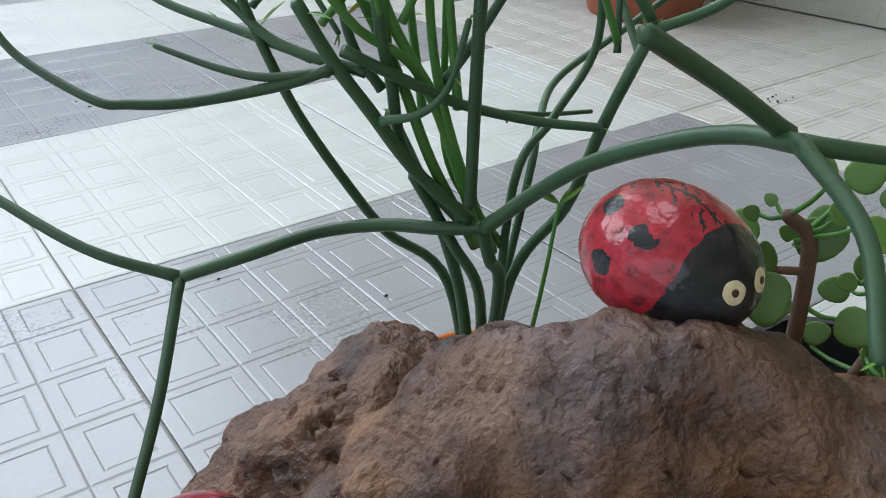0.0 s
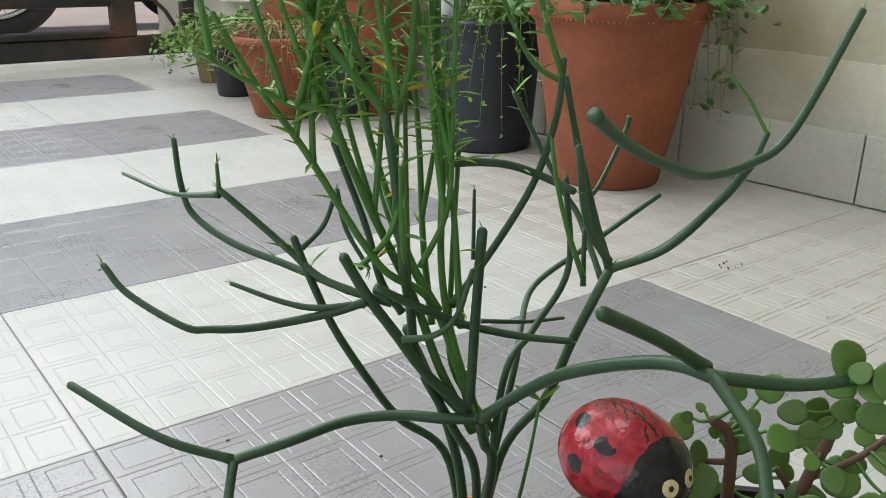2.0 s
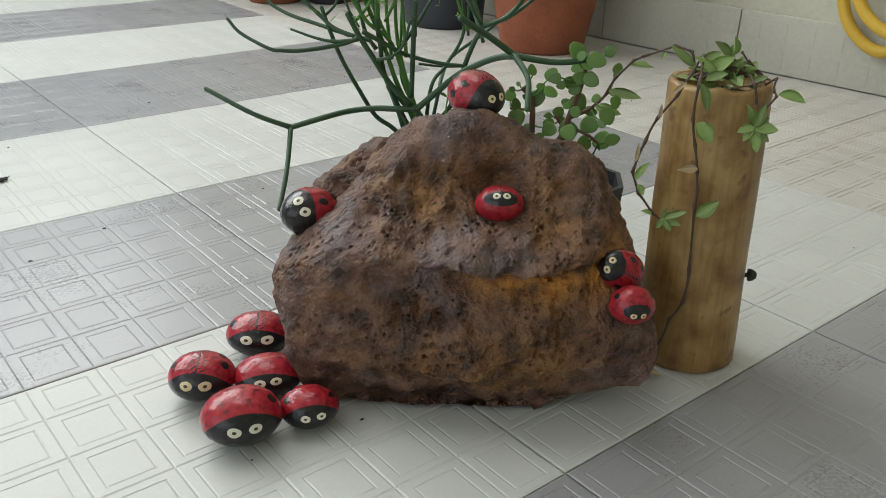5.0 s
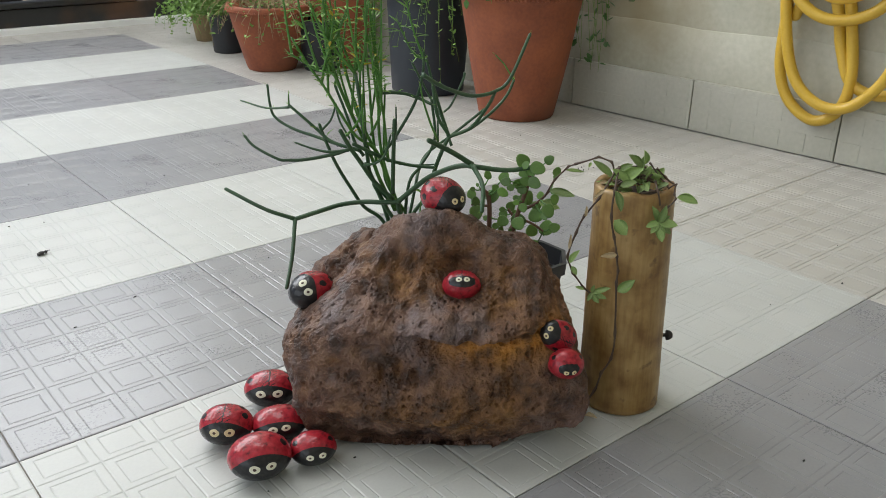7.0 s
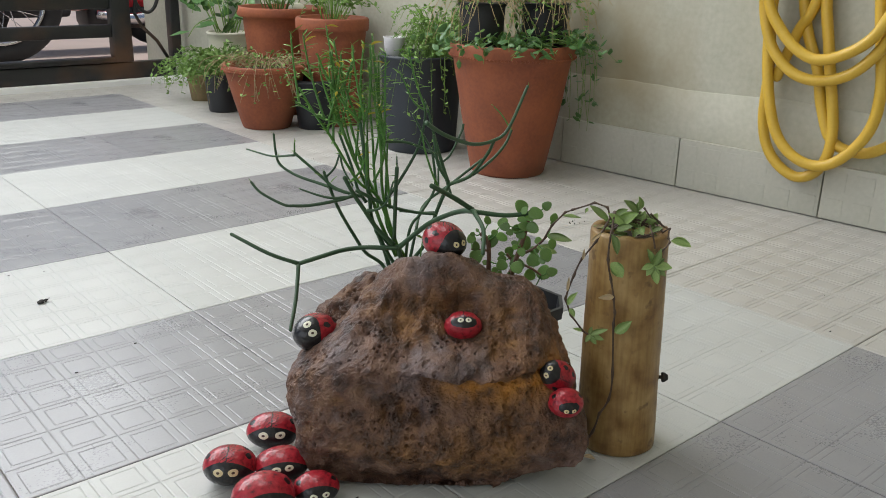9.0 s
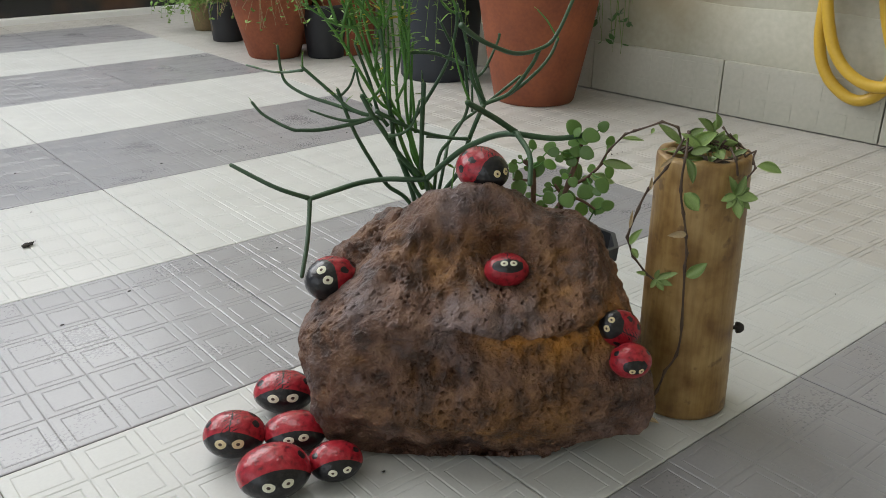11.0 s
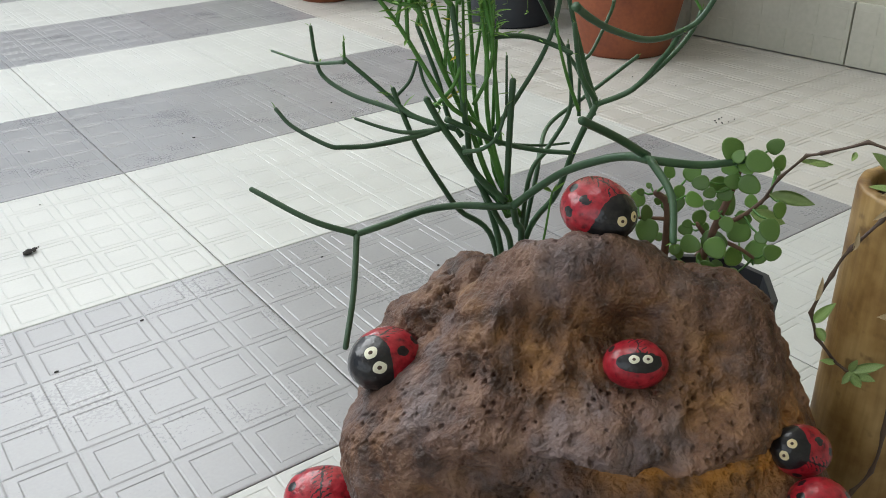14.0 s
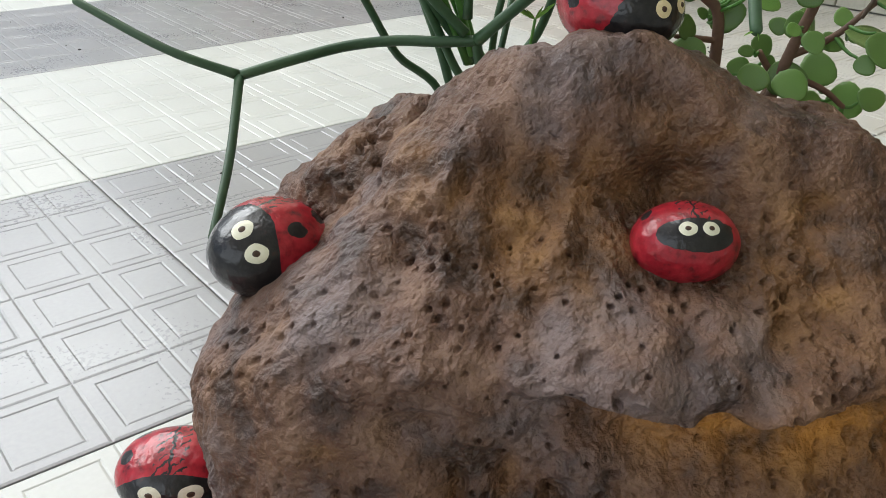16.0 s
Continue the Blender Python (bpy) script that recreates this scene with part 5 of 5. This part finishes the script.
vine_leaf((0.1893, -0.2498, 0.2332), (0.1774, -0.2434, 0.2458), 0.0090)
vine_leaf((0.1948, -0.2478, 0.2343), (0.1916, -0.2491, 0.2482), 0.0072)
vine_leaf((0.1618, -0.2590, 0.2266), (0.1472, -0.2503, 0.2404), 0.0084)
vine_leaf((0.1617, -0.2523, 0.2264), (0.1708, -0.2642, 0.2399), 0.0120)
vine_leaf((0.1726, -0.2551, 0.2228), (0.1794, -0.2650, 0.2375), 0.0090)
vine_leaf((0.1874, -0.2547, 0.2218), (0.1882, -0.2594, 0.2374), 0.0084)
vine_leaf((0.1517, -0.2569, 0.2255), (0.1599, -0.2680, 0.2309), 0.0072)
vine_leaf((0.1788, -0.2737, 0.2215), (0.1845, -0.2826, 0.2288), 0.0060)
vine_leaf((0.1907, -0.2576, 0.2271), (0.1972, -0.2672, 0.2190), 0.0072)
vine_leaf((0.1985, -0.2511, 0.2302), (0.2081, -0.2634, 0.2220), 0.0060)
dry_leaf((0.1428, -0.2677, 0.1673), (0.1290, -0.2610, 0.1676), 0.0055)
dry_leaf((0.1262, -0.2428, 0.1987), (0.1259, -0.2438, 0.2099), 0.0028)
dry_leaf((0.1202, -0.2323, 0.1665), (0.1201, -0.2336, 0.1820), 0.0028)
dry_leaf((0.1391, -0.2526, 0.2310), (0.1297, -0.2484, 0.2298), 0.0030)
dry_leaf((0.1361, -0.2540, 0.2254), (0.1279, -0.2482, 0.2169), 0.0030)
vine_leaf((0.1596, -0.1857, 0.2204), (0.1723, -0.1993, 0.2194), 0.0037)
vine_leaf((0.1497, -0.1771, 0.2002), (0.1626, -0.1982, 0.1977), 0.0082)
vine_leaf((0.1428, -0.1712, 0.1884), (0.1556, -0.1868, 0.1839), 0.0092)
top = bam_place + Vector((0, 0, H)) - U * 0.004
for k in range(30):
    a = rnd.uniform(0, 6.28)
    base = top + Vector((math.cos(a), math.sin(a), 0)) * rnd.uniform(0.002, 0.022) + Vector((0, 0, rnd.uniform(-0.004, 0.008)))
    d = Vector((math.cos(a + rnd.uniform(-1, 1)), math.sin(a + rnd.uniform(-1, 1)), rnd.uniform(-0.1, 0.9))).normalized()
    put_leaf("leaf", rnd.choice(VINE_LEAVES), vine_plant, base, base + d * rnd.uniform(0.010, 0.020), Vector((rnd.uniform(-0.6, 0.6), rnd.uniform(-0.9, 0.1), 1)), rnd.uniform(0.006, 0.011))
for k in range(9):
    a = rnd.uniform(0, 6.28)
    p = top + Vector((math.cos(a), math.sin(a), 0)) * 0.02 + Vector((0, 0, 0.002))
    q = top + Vector((math.cos(a + 1.5), math.sin(a + 1.5), 0)) * 0.018 + Vector((0, 0, rnd.uniform(0, 0.012)))
    part("vine_stem", local(vine_plant, tube(bmesh.new(), curve_points([p, p.lerp(q, 0.5) + Vector((0, 0, 0.006)), q], 5), [0.0011, 0.0008], 6)), VINE_STEM, vine_plant)

# ---- pots along the wall ----
def pot(place, r_base, r_rim, h, material, label, band=0.03, lip=0.006, name="plant_pot", ridges=True):
    thing = empty(name, place, label, "plant pot", "pots by the wall")
    neck = r_rim - lip - 0.002
    prof = [(r_base * 0.96, 0.0), (r_base, 0.004)]
    for k in range(1, 9):
        t = k / 8
        prof.append((r_base + (neck - r_base) * t ** 0.92, 0.004 + (h - band - 0.004) * t))
    prof += [(r_rim - lip * 0.3, h - band + 0.003), (r_rim, h - band + 0.008), (r_rim, h - 0.004), (r_rim - 0.004, h), (r_rim - 0.011, h - 0.001), (r_rim - 0.014, h - 0.02)]
    bm = lathe(bmesh.new(), prof, 64, wobble=0.012)
    part("pot_body", bm, material, thing)
    if ridges:
        bm = bmesh.new()
        for k in range(110):
            a = 2 * math.pi * k / 110
            c = Vector((math.cos(a), math.sin(a), 0))
            bmesh.ops.create_icosphere(bm, subdivisions=1, radius=0.0026, matrix=Matrix.Translation(c * (r_rim + 0.0005) + Vector((0, 0, h - band + 0.008))))
        part("rim_beading", bm, material, thing)
    part("soil", lathe(bmesh.new(), [(r_rim - 0.0135, h - 0.022), (r_rim * 0.5, h - 0.012), (0.0, h - 0.010)], 32, wobble=0.03), SOIL, thing)
    return thing


def foliage(parent_name, place, label, count, spread, height, droop, material, thick=0.0012, seed=1, leaves=0, leaf_mat=None, leaf_size=0.012, lean=Vector((0, 0, 0))):
    """A plant of many thin arching stems, with leaves along them."""
    r = random.Random(seed)
    thing = empty(parent_name, place, label, "plant")
    bm, lf = bmesh.new(), bmesh.new()
    for _ in range(count):
        a = r.uniform(0, 2 * math.pi)
        c = Vector((math.cos(a), math.sin(a), 0))
        base = c * spread * 0.55 * r.random()
        reach, up = spread * r.uniform(0.5, 1.25), height * r.uniform(0.35, 1.1)
        down = droop * r.uniform(0.2, 1.2)
        pts = curve_points([base, base + c * reach * 0.45 + Vector((0, 0, up * 0.8)) + lean * 0.4, base + c * reach * 0.9 + Vector((0, 0, up - down * 0.4)) + lean, base + c * reach * 1.1 + Vector((r.uniform(-0.02, 0.02), r.uniform(-0.02, 0.02), up - down)) + lean], 4)
        tube(bm, pts, [thick, thick * 0.5], 4, cap=False)
        for _ in range(leaves):
            p = r.choice(pts[3:])
            d = Vector((r.uniform(-1, 1), r.uniform(-1, 1), r.uniform(-0.6, 0.8))).normalized()
            s = d.cross(Vector((r.uniform(-1, 1), r.uniform(-1, 1), 1))).normalized()
            k = leaf_size * r.uniform(0.6, 1.3)
            n = d.cross(s)
            ring = [p, p + d * k * 0.35 + s * k * 0.28, p + d * k * 0.75 + s * k * 0.2, p + d * k, p + d * k * 0.75 - s * k * 0.2, p + d * k * 0.35 - s * k * 0.28]
            mid = lf.verts.new(p + d * k * 0.5 - n * k * 0.10)
            vs = [lf.verts.new(q) for q in ring]
            for i in range(6):
                lf.faces.new((mid, vs[i], vs[(i + 1) % 6]))
    part("tangle", bm, material, thing)["kind"] = "stuff"
    if leaves:
        part("leaves", lf, leaf_mat or material, thing)["kind"] = "stuff"
    else:
        lf.free()
    return thing


big_at, dark_at, red_at = at(0.270, 1.060), at(0.070, 1.280), at(-0.350, 1.500)
black_at, pale_at, back_at, tall_at = at(-0.520, 1.720), at(-0.632, 1.900), at(-0.345, 1.735), at(-0.178, 1.570)
pot(big_at, 0.081, 0.134, 0.278, TERRACOTTA, "large terracotta pot with a beaded rim against the wall", 0.034)
pot(dark_at, 0.086, 0.102, 0.227, GREY_PLASTIC, "dark blue-grey plastic pot beside the terracotta pots", 0.014, 0.003, ridges=False)
pot(red_at, 0.064, 0.111, 0.166, TERRACOTTA, "terracotta pot with trailing dry stems", 0.022)
pot(black_at, 0.042, 0.054, 0.108, BLACK_PLASTIC, "small black plastic nursery pot", 0.012, 0.002, ridges=False)
pot(pale_at, 0.032, 0.046, 0.082, MOSSY, "small mossy clay pot at the end of the row", 0.014, 0.003, ridges=False)
pot(back_at, 0.080, 0.124, 0.299, TERRACOTTA, "wide-rimmed terracotta pot at the back of the row", 0.03, 0.014, ridges=False)
pot(tall_at, 0.070, 0.098, 0.285, TERRACOTTA, "tall terracotta pot behind the dark one", 0.036, 0.006, ridges=False)
pot(at(-0.22, 1.50), 0.045, 0.060, 0.13, BLACK_PLASTIC, "black plastic pot standing behind the terracotta pot", 0.012, 0.002, ridges=False)
for dv, du, r0 in ((-0.012, -0.068, 0.052), (0.02, 0.066, 0.054)):
    p = big_at + U * du + V * dv + Vector((0, 0, 0.266))
    pot(p, r0 * 0.86, r0, 0.095, BLACK_PLASTIC, "black nursery pot set inside the large terracotta pot", 0.01, 0.002, ridges=False)
    foliage("potted_herb", p + Vector((0, 0, 0.085)), "tangle of trailing green and straw-coloured stems", 60, 0.075, 0.06, 0.11, DRY, 0.0011, 5 + int(du * 100), 7, GRASS, 0.011)
foliage("ground_ivy", big_at + Vector((0, 0, 0.269)), "leafy green creeper round the pot's rim", 70, 0.125, 0.035, 0.04, GRASS, 0.0010, 21, 8, BROAD, 0.020)
foliage("hanging_creeper", big_at + U * 0.12 + V * 0.02 + Vector((0, 0, 0.274)), "green creeper hanging between pot and wall", 22, 0.04, 0.03, 0.17, GRASS, 0.0010, 23, 8, BROAD, 0.018)
foliage("asparagus_fern", dark_at + U * 0.045 - V * 0.02 + Vector((0, 0, 0.215)), "feathery pale green fern spilling over the pot", 170, 0.088, 0.13, 0.19, GRASS, 0.0009, 31, 14, GRASS, 0.010)
foliage("dry_creeper", red_at + Vector((0, 0, 0.153)), "straw-coloured creeper with few green tips", 90, 0.105, 0.045, 0.09, DRY, 0.0011, 41, 5, GRASS, 0.012)
foliage("pot_grass", black_at + Vector((0, 0, 0.098)), "bushy light green fern", 110, 0.075, 0.09, 0.07, GRASS, 0.0009, 51, 9, GRASS, 0.014)
foliage("pot_grass", pale_at + Vector((0, 0, 0.072)), "bushy light green fern", 80, 0.085, 0.07, 0.08, GRASS, 0.0009, 52, 9, GRASS, 0.014)
foliage("leafy_plant", back_at + Vector((0, 0, 0.284)), "leafy green plant in the rear pot", 24, 0.09, 0.16, 0.04, GRASS, 0.0018, 61, 6, BROAD, 0.030)
foliage("leafy_plant", tall_at + Vector((0, 0, 0.268)), "leafy green plant in the tall pot", 26, 0.07, 0.16, 0.06, GRASS, 0.0014, 62, 8, GRASS, 0.016)
bm = lathe(bmesh.new(), [(0.021, 0.0), (0.026, 0.055), (0.0275, 0.058), (0.025, 0.058), (0.02, 0.01)], 28)
cup = part("plastic_cup", bm, WHITE_PLASTIC)
cup.location = dark_at + U * -0.062 - V * 0.03 + Vector((0, 0, 0.208))
tagged(cup, "white plastic cup standing in the dark pot", "cup")
pot(at(-0.575, 2.03), 0.055, 0.065, 0.20, CREAM, "pale cream pot behind the fern pots", 0.012, 0.003, ridges=False)
foliage("broad_leaved_plant", at(-0.575, 2.03, 0.19), "broad-leaved green plant in a cream pot", 16, 0.10, 0.14, 0.05, GRASS, 0.002, 71, 4, BROAD, 0.055)

# pebbles on the soil of the rear pot
bm = bmesh.new()
bmesh.ops.create_icosphere(bm, subdivisions=3, radius=0.022, matrix=Matrix.Diagonal((1.2, 0.9, 0.7, 1)))
for v in bm.verts:
    v.co *= 1 + 0.1 * noise.noise(v.co * 60)
stone = part("round_stone", bm, CREAM)
stone.location = back_at + U * 0.055 - V * 0.045 + Vector((0, 0, 0.297))
tagged(stone, "pale round stone on the soil of the rear pot", "stone")

# ---- hose on the wall ----
hose = empty("garden_hose", (wall_x(0.0) - 0.03, 0.0, 0.64), "coiled yellow garden hose hanging on the wall", "hose")


def hose_loop(off, swing, *pts):
    """One hanging strand: places along the wall and heights; off: how far it stands off the wall."""
    n = len(pts) - 1
    path = [Vector((wall_x(y) - off - swing * math.sin(math.pi * i / n), y, z)) for i, (y, z) in enumerate(pts)]
    part("hose_loop", local(hose, tube(bmesh.new(), curve_points(path, 7), [0.0098, 0.0098], 14)), HOSE, hose)


hose_loop(0.020, 0.006, (0.060, 0.655), (0.125, 0.56), (0.148, 0.42), (0.137, 0.27), (0.133, 0.165), (0.107, 0.104), (0.056, 0.074), (0.014, 0.100), (0.004, 0.17), (0.033, 0.306), (0.055, 0.43), (0.045, 0.65))
hose_loop(0.040, 0.004, (0.050, 0.660), (0.120, 0.55), (0.137, 0.40), (0.130, 0.27), (0.099, 0.158), (0.047, 0.110), (-0.011, 0.113), (-0.062, 0.172), (-0.073, 0.245), (-0.055, 0.35), (-0.030, 0.48), (0.020, 0.655))
hose_loop(0.056, 0.006, (0.040, 0.665), (0.118, 0.56), (0.145, 0.42), (0.124, 0.32), (0.074, 0.267), (0.014, 0.259), (-0.043, 0.288), (-0.085, 0.36), (-0.085, 0.48), (0.010, 0.66))
hose_loop(0.070, 0.004, (0.045, 0.668), (0.118, 0.55), (0.134, 0.41), (0.097, 0.337), (0.039, 0.296), (-0.018, 0.308), (-0.067, 0.352), (-0.090, 0.44), (-0.060, 0.57), (0.030, 0.665))
hose_loop(0.018, 0.000, (0.060, 0.650), (0.100, 0.48), (0.086, 0.36), (0.050, 0.27), (0.032, 0.204), (0.000, 0.145), (-0.068, 0.141), (-0.130, 0.21), (-0.150, 0.36), (-0.080, 0.58), (0.000, 0.655))
hose_loop(0.026, 0.000, (0.040, 0.650), (0.064, 0.405), (0.092, 0.335), (0.120, 0.250))
bm = tube(bmesh.new(), curve_points([(0.03 + 0.01, 0, 0.0), (-0.02, 0, -0.004), (-0.045, 0, 0.0), (-0.05, 0, 0.03)], 5), [0.005, 0.005], 8)
part("hook", bm, IRON, hose, "iron wall hook")

# ---- beyond the gate ----
moto = empty("motorcycle", (0.51, 3.05, 0.0), "parked motorcycle with wire wheels beyond the gate", "motorcycle")
wheel = new("wheel")
wheel.parent, wheel.location = moto, (0, 0, 0.25)


def torus(bm, r, t, seg=48, sides=12, squash=1.0):
    rings = []
    for i in range(seg):
        a = 2 * math.pi * i / seg
        c = Vector((math.cos(a), 0, math.sin(a)))
        rings.append([bm.verts.new(c * (r + t * math.cos(b)) + Vector((0, t * squash * math.sin(b), 0))) for b in (2 * math.pi * j / sides for j in range(sides))])
    for i in range(seg):
        for j in range(sides):
            bm.faces.new((rings[i][j], rings[(i + 1) % seg][j], rings[(i + 1) % seg][(j + 1) % sides], rings[i][(j + 1) % sides]))
    return bm


part("tyre", torus(bmesh.new(), 0.218, 0.034), RUBBER, wheel)
part("rim", torus(bmesh.new(), 0.178, 0.010, squash=1.8), CHROME, wheel)
hub = bmesh.new()
bmesh.ops.create_cone(hub, cap_ends=True, segments=24, radius1=0.05, radius2=0.05, depth=0.07, matrix=Matrix.Rotation(math.pi / 2, 4, "X"))
part("hub", hub, CHROME, wheel)
bm = bmesh.new()
for k in range(28):
    a, b = 2 * math.pi * k / 28, 2 * math.pi * k / 28 + (0.5 if k % 2 else -0.5)
    tube(bm, [Vector((0.045 * math.cos(b), 0.02 * (-1) ** k, 0.045 * math.sin(b))), Vector((0.172 * math.cos(a), 0, 0.172 * math.sin(a)))], [0.0016, 0.0016], 5)
part("spokes", bm, CHROME, wheel)
part("fork", box(bmesh.new(), (-0.02, -0.06, 0.24), (0.02, -0.045, 0.75), 0.008), CHROME, moto)
part("fork", box(bmesh.new(), (-0.02, 0.045, 0.24), (0.02, 0.06, 0.75), 0.008), CHROME, moto)
bm = bmesh.new()
tube(bm, [Vector((0.268 * math.cos(a), 0, 0.25 + 0.268 * math.sin(a))) for a in (0.5 + k * 0.2 for k in range(10))], [0.03, 0.035], 8)
part("mudguard", bm, RED_PAINT, moto)

scooter = empty("red_scooter", (1.08, 3.45, 0.0), "red scooter parked beyond the gate", "scooter")
bm = box(bmesh.new(), (-0.28, -0.13, 0.17), (0.40, 0.13, 0.52), 0.06)
part("body", bm, RED_PAINT, scooter)
part("floor_board", box(bmesh.new(), (-0.50, -0.14, 0.15), (-0.2, 0.14, 0.20), 0.02), BLACK_PLASTIC, scooter)
part("engine", box(bmesh.new(), (-0.12, -0.11, 0.09), (0.25, 0.09, 0.2), 0.03), IRON, scooter)
for x in (0.24, -0.62):
    ob = part("tyre", torus(bmesh.new(), 0.165, 0.045), RUBBER, scooter)
    ob.location = (x, 0, 0.21)
    bm = bmesh.new()
    bmesh.ops.create_cone(bm, cap_ends=True, segments=24, radius1=0.12, radius2=0.12, depth=0.05, matrix=Matrix.Rotation(math.pi / 2, 4, "X"))
    part("rim", bm, CHROME, ob)
bm = tube(bmesh.new(), curve_points([(-0.1, -0.15, 0.16), (0.1, -0.16, 0.14), (0.42, -0.16, 0.22)], 6), [0.018, 0.035], 12)
part("exhaust", bm, CHROME, scooter)

# ---- bits on the floor ----
bm = bmesh.new()
for k in range(9):
    c = Vector((rnd.uniform(-0.008, 0.008), rnd.uniform(-0.005, 0.005), 0.003))
    bmesh.ops.create_icosphere(bm, subdivisions=1, radius=rnd.uniform(0.0018, 0.0042), matrix=Matrix.Translation(c) @ Matrix.Diagonal((1.4, 0.8, 0.8, 1)))
for k in range(5):
    tube(bm, [Vector((0, 0, 0.003)), Vector((rnd.uniform(-0.015, 0.015), rnd.uniform(-0.01, 0.01), 0.006))], [0.0006, 0.0003], 4)
bit = part("dead_insect", bm, DEBRIS)
bit.location, bit.scale = (-0.145, 0.446, 0.0), (0.65, 0.65, 0.65)
tagged(bit, "small black dried insect on a white tile", "debris")
bm = bmesh.new()
for k in range(8):
    c = Vector((rnd.uniform(-0.018, 0.018), rnd.uniform(-0.012, 0.012), 0.0012))
    bmesh.ops.create_icosphere(bm, subdivisions=1, radius=rnd.uniform(0.0008, 0.0018), matrix=Matrix.Translation(c))
bit = part("crumbs", bm, DEBRIS)
bit.location = (0.716, 0.263, 0.0)
tagged(bit, "few dark crumbs on the beige tiles", "debris")
bm = bmesh.new()
for k in range(70):
    c = Vector((rnd.uniform(-0.9, 0.9), rnd.uniform(-0.55, 1.3), 0.0006))
    bmesh.ops.create_icosphere(bm, subdivisions=1, radius=rnd.uniform(0.0005, 0.0014), matrix=Matrix.Translation(c) @ Matrix.Diagonal((rnd.uniform(0.7, 2), 1, 0.7, 1)))
bit = part("floor_grit", bm, DEBRIS)
tagged(bit, "scattered grit on the porch tiles", "grit", kind="stuff")
SEED = leaf_mesh("fallen_leaf", 0.6, 0.3, HUSK)
seed_leaf = new("fallen_leaf", SEED)
seed_leaf.matrix_world = Matrix.Translation((0.131, -0.258, 0.003)) @ Matrix.Rotation(-0.9, 4, "Z") @ Matrix.Diagonal((0.012, 0.012, 0.012, 1))
tagged(seed_leaf, "small dry brown leaf on the tiles beside the rock", "leaf")


# ---- tiles ----
def tile_mesh(name, size, cells, material, depth):
    """A tile whose face carries a grid of framed squares, with fine grooves between them."""
    gap = 0.0006
    verts, faces = [], []
    inset = ((0.0, -1.0), (0.0014, 0.0), (0.0066, 0.0), (0.0074, -0.8), (0.0084, -0.1))
    cuts = [gap] + [size * k / cells + 0.005 for k in range(1, cells)] + [size - gap]
    for i in range(cells):
        for j in range(cells):
            x0, x1, y0, y1 = cuts[i], cuts[i + 1], cuts[j], cuts[j + 1]
            start = len(verts)
            for d, z in inset:
                # the frames are broader across than along
                dx = d * (1.0 if d < 0.003 else 1.25)
                verts += [(x0 + dx, y0 + d, z * depth), (x1 - dx, y0 + d, z * depth), (x1 - dx, y1 - d, z * depth), (x0 + dx, y1 - d, z * depth)]
            for r in range(4):
                for k in range(4):
                    a, b = start + r * 4 + k, start + r * 4 + (k + 1) % 4
                    faces.append((a, b, b + 4, a + 4))
            faces.append(tuple(start + 16 + k for k in range(4)))
    # the tile's sides
    s = len(verts)
    for z in (-depth, -0.006):
        verts += [(gap, gap, z), (size - gap, gap, z), (size - gap, size - gap, z), (gap, size - gap, z)]
    for k in range(4):
        faces.append((s + k, s + 4 + k, s + 4 + (k + 1) % 4, s + (k + 1) % 4))
    me = bpy.data.meshes.new(name)
    me.from_pydata(verts, [], faces)
    me.materials.append(material)
    return me


SIZE = 0.3
WHITE_T = tile_mesh("white_tile", SIZE, 6, TILE_WHITE, 0.0005)
GREY_T = tile_mesh("grey_tile", SIZE, 6, TILE_GREY, 0.00048)
BEIGE_T = tile_mesh("beige_tile", SIZE, 6, TILE_BEIGE, 0.0008)
for row in range(-7, 7):
    for col in range(-9, 2):
        mesh = WHITE_T if row % 2 else GREY_T
        t = new("tile", mesh)
        t.parent = floor
        t.location = (col * SIZE, row * SIZE, rnd.uniform(-0.0003, 0.0))
for row in range(-7, 8):
    for col in (2, 3) if row < 7 else range(-9, 4):
        t = new("tile", BEIGE_T)
        t.parent = floor
        t.location = (col * SIZE, row * SIZE, rnd.uniform(-0.0003, 0.0))
WALL_T = bpy.data.meshes.new("skirting_tile")
skirt = bmesh.new()
box(skirt, (-0.009, 0.0012, 0.002), (0.0, 0.2988, 0.103), 0.0012)
for i in range(6):
    for j in range(2):
        box(skirt, (-0.0096, 0.008 + i * 0.05, 0.008 + j * 0.05), (-0.0085, 0.042 + i * 0.05, 0.042 + j * 0.05), 0.0004)
skirt.to_mesh(WALL_T)
skirt.free()
WALL_T.materials.append(WALL_TILE)
for k in range(-6, 8):
    t = new("tile", WALL_T)
    t.parent = baseboard
    t.matrix_basis = wall_right.matrix_world @ pose(0, k * SIZE + 0.014, 0)
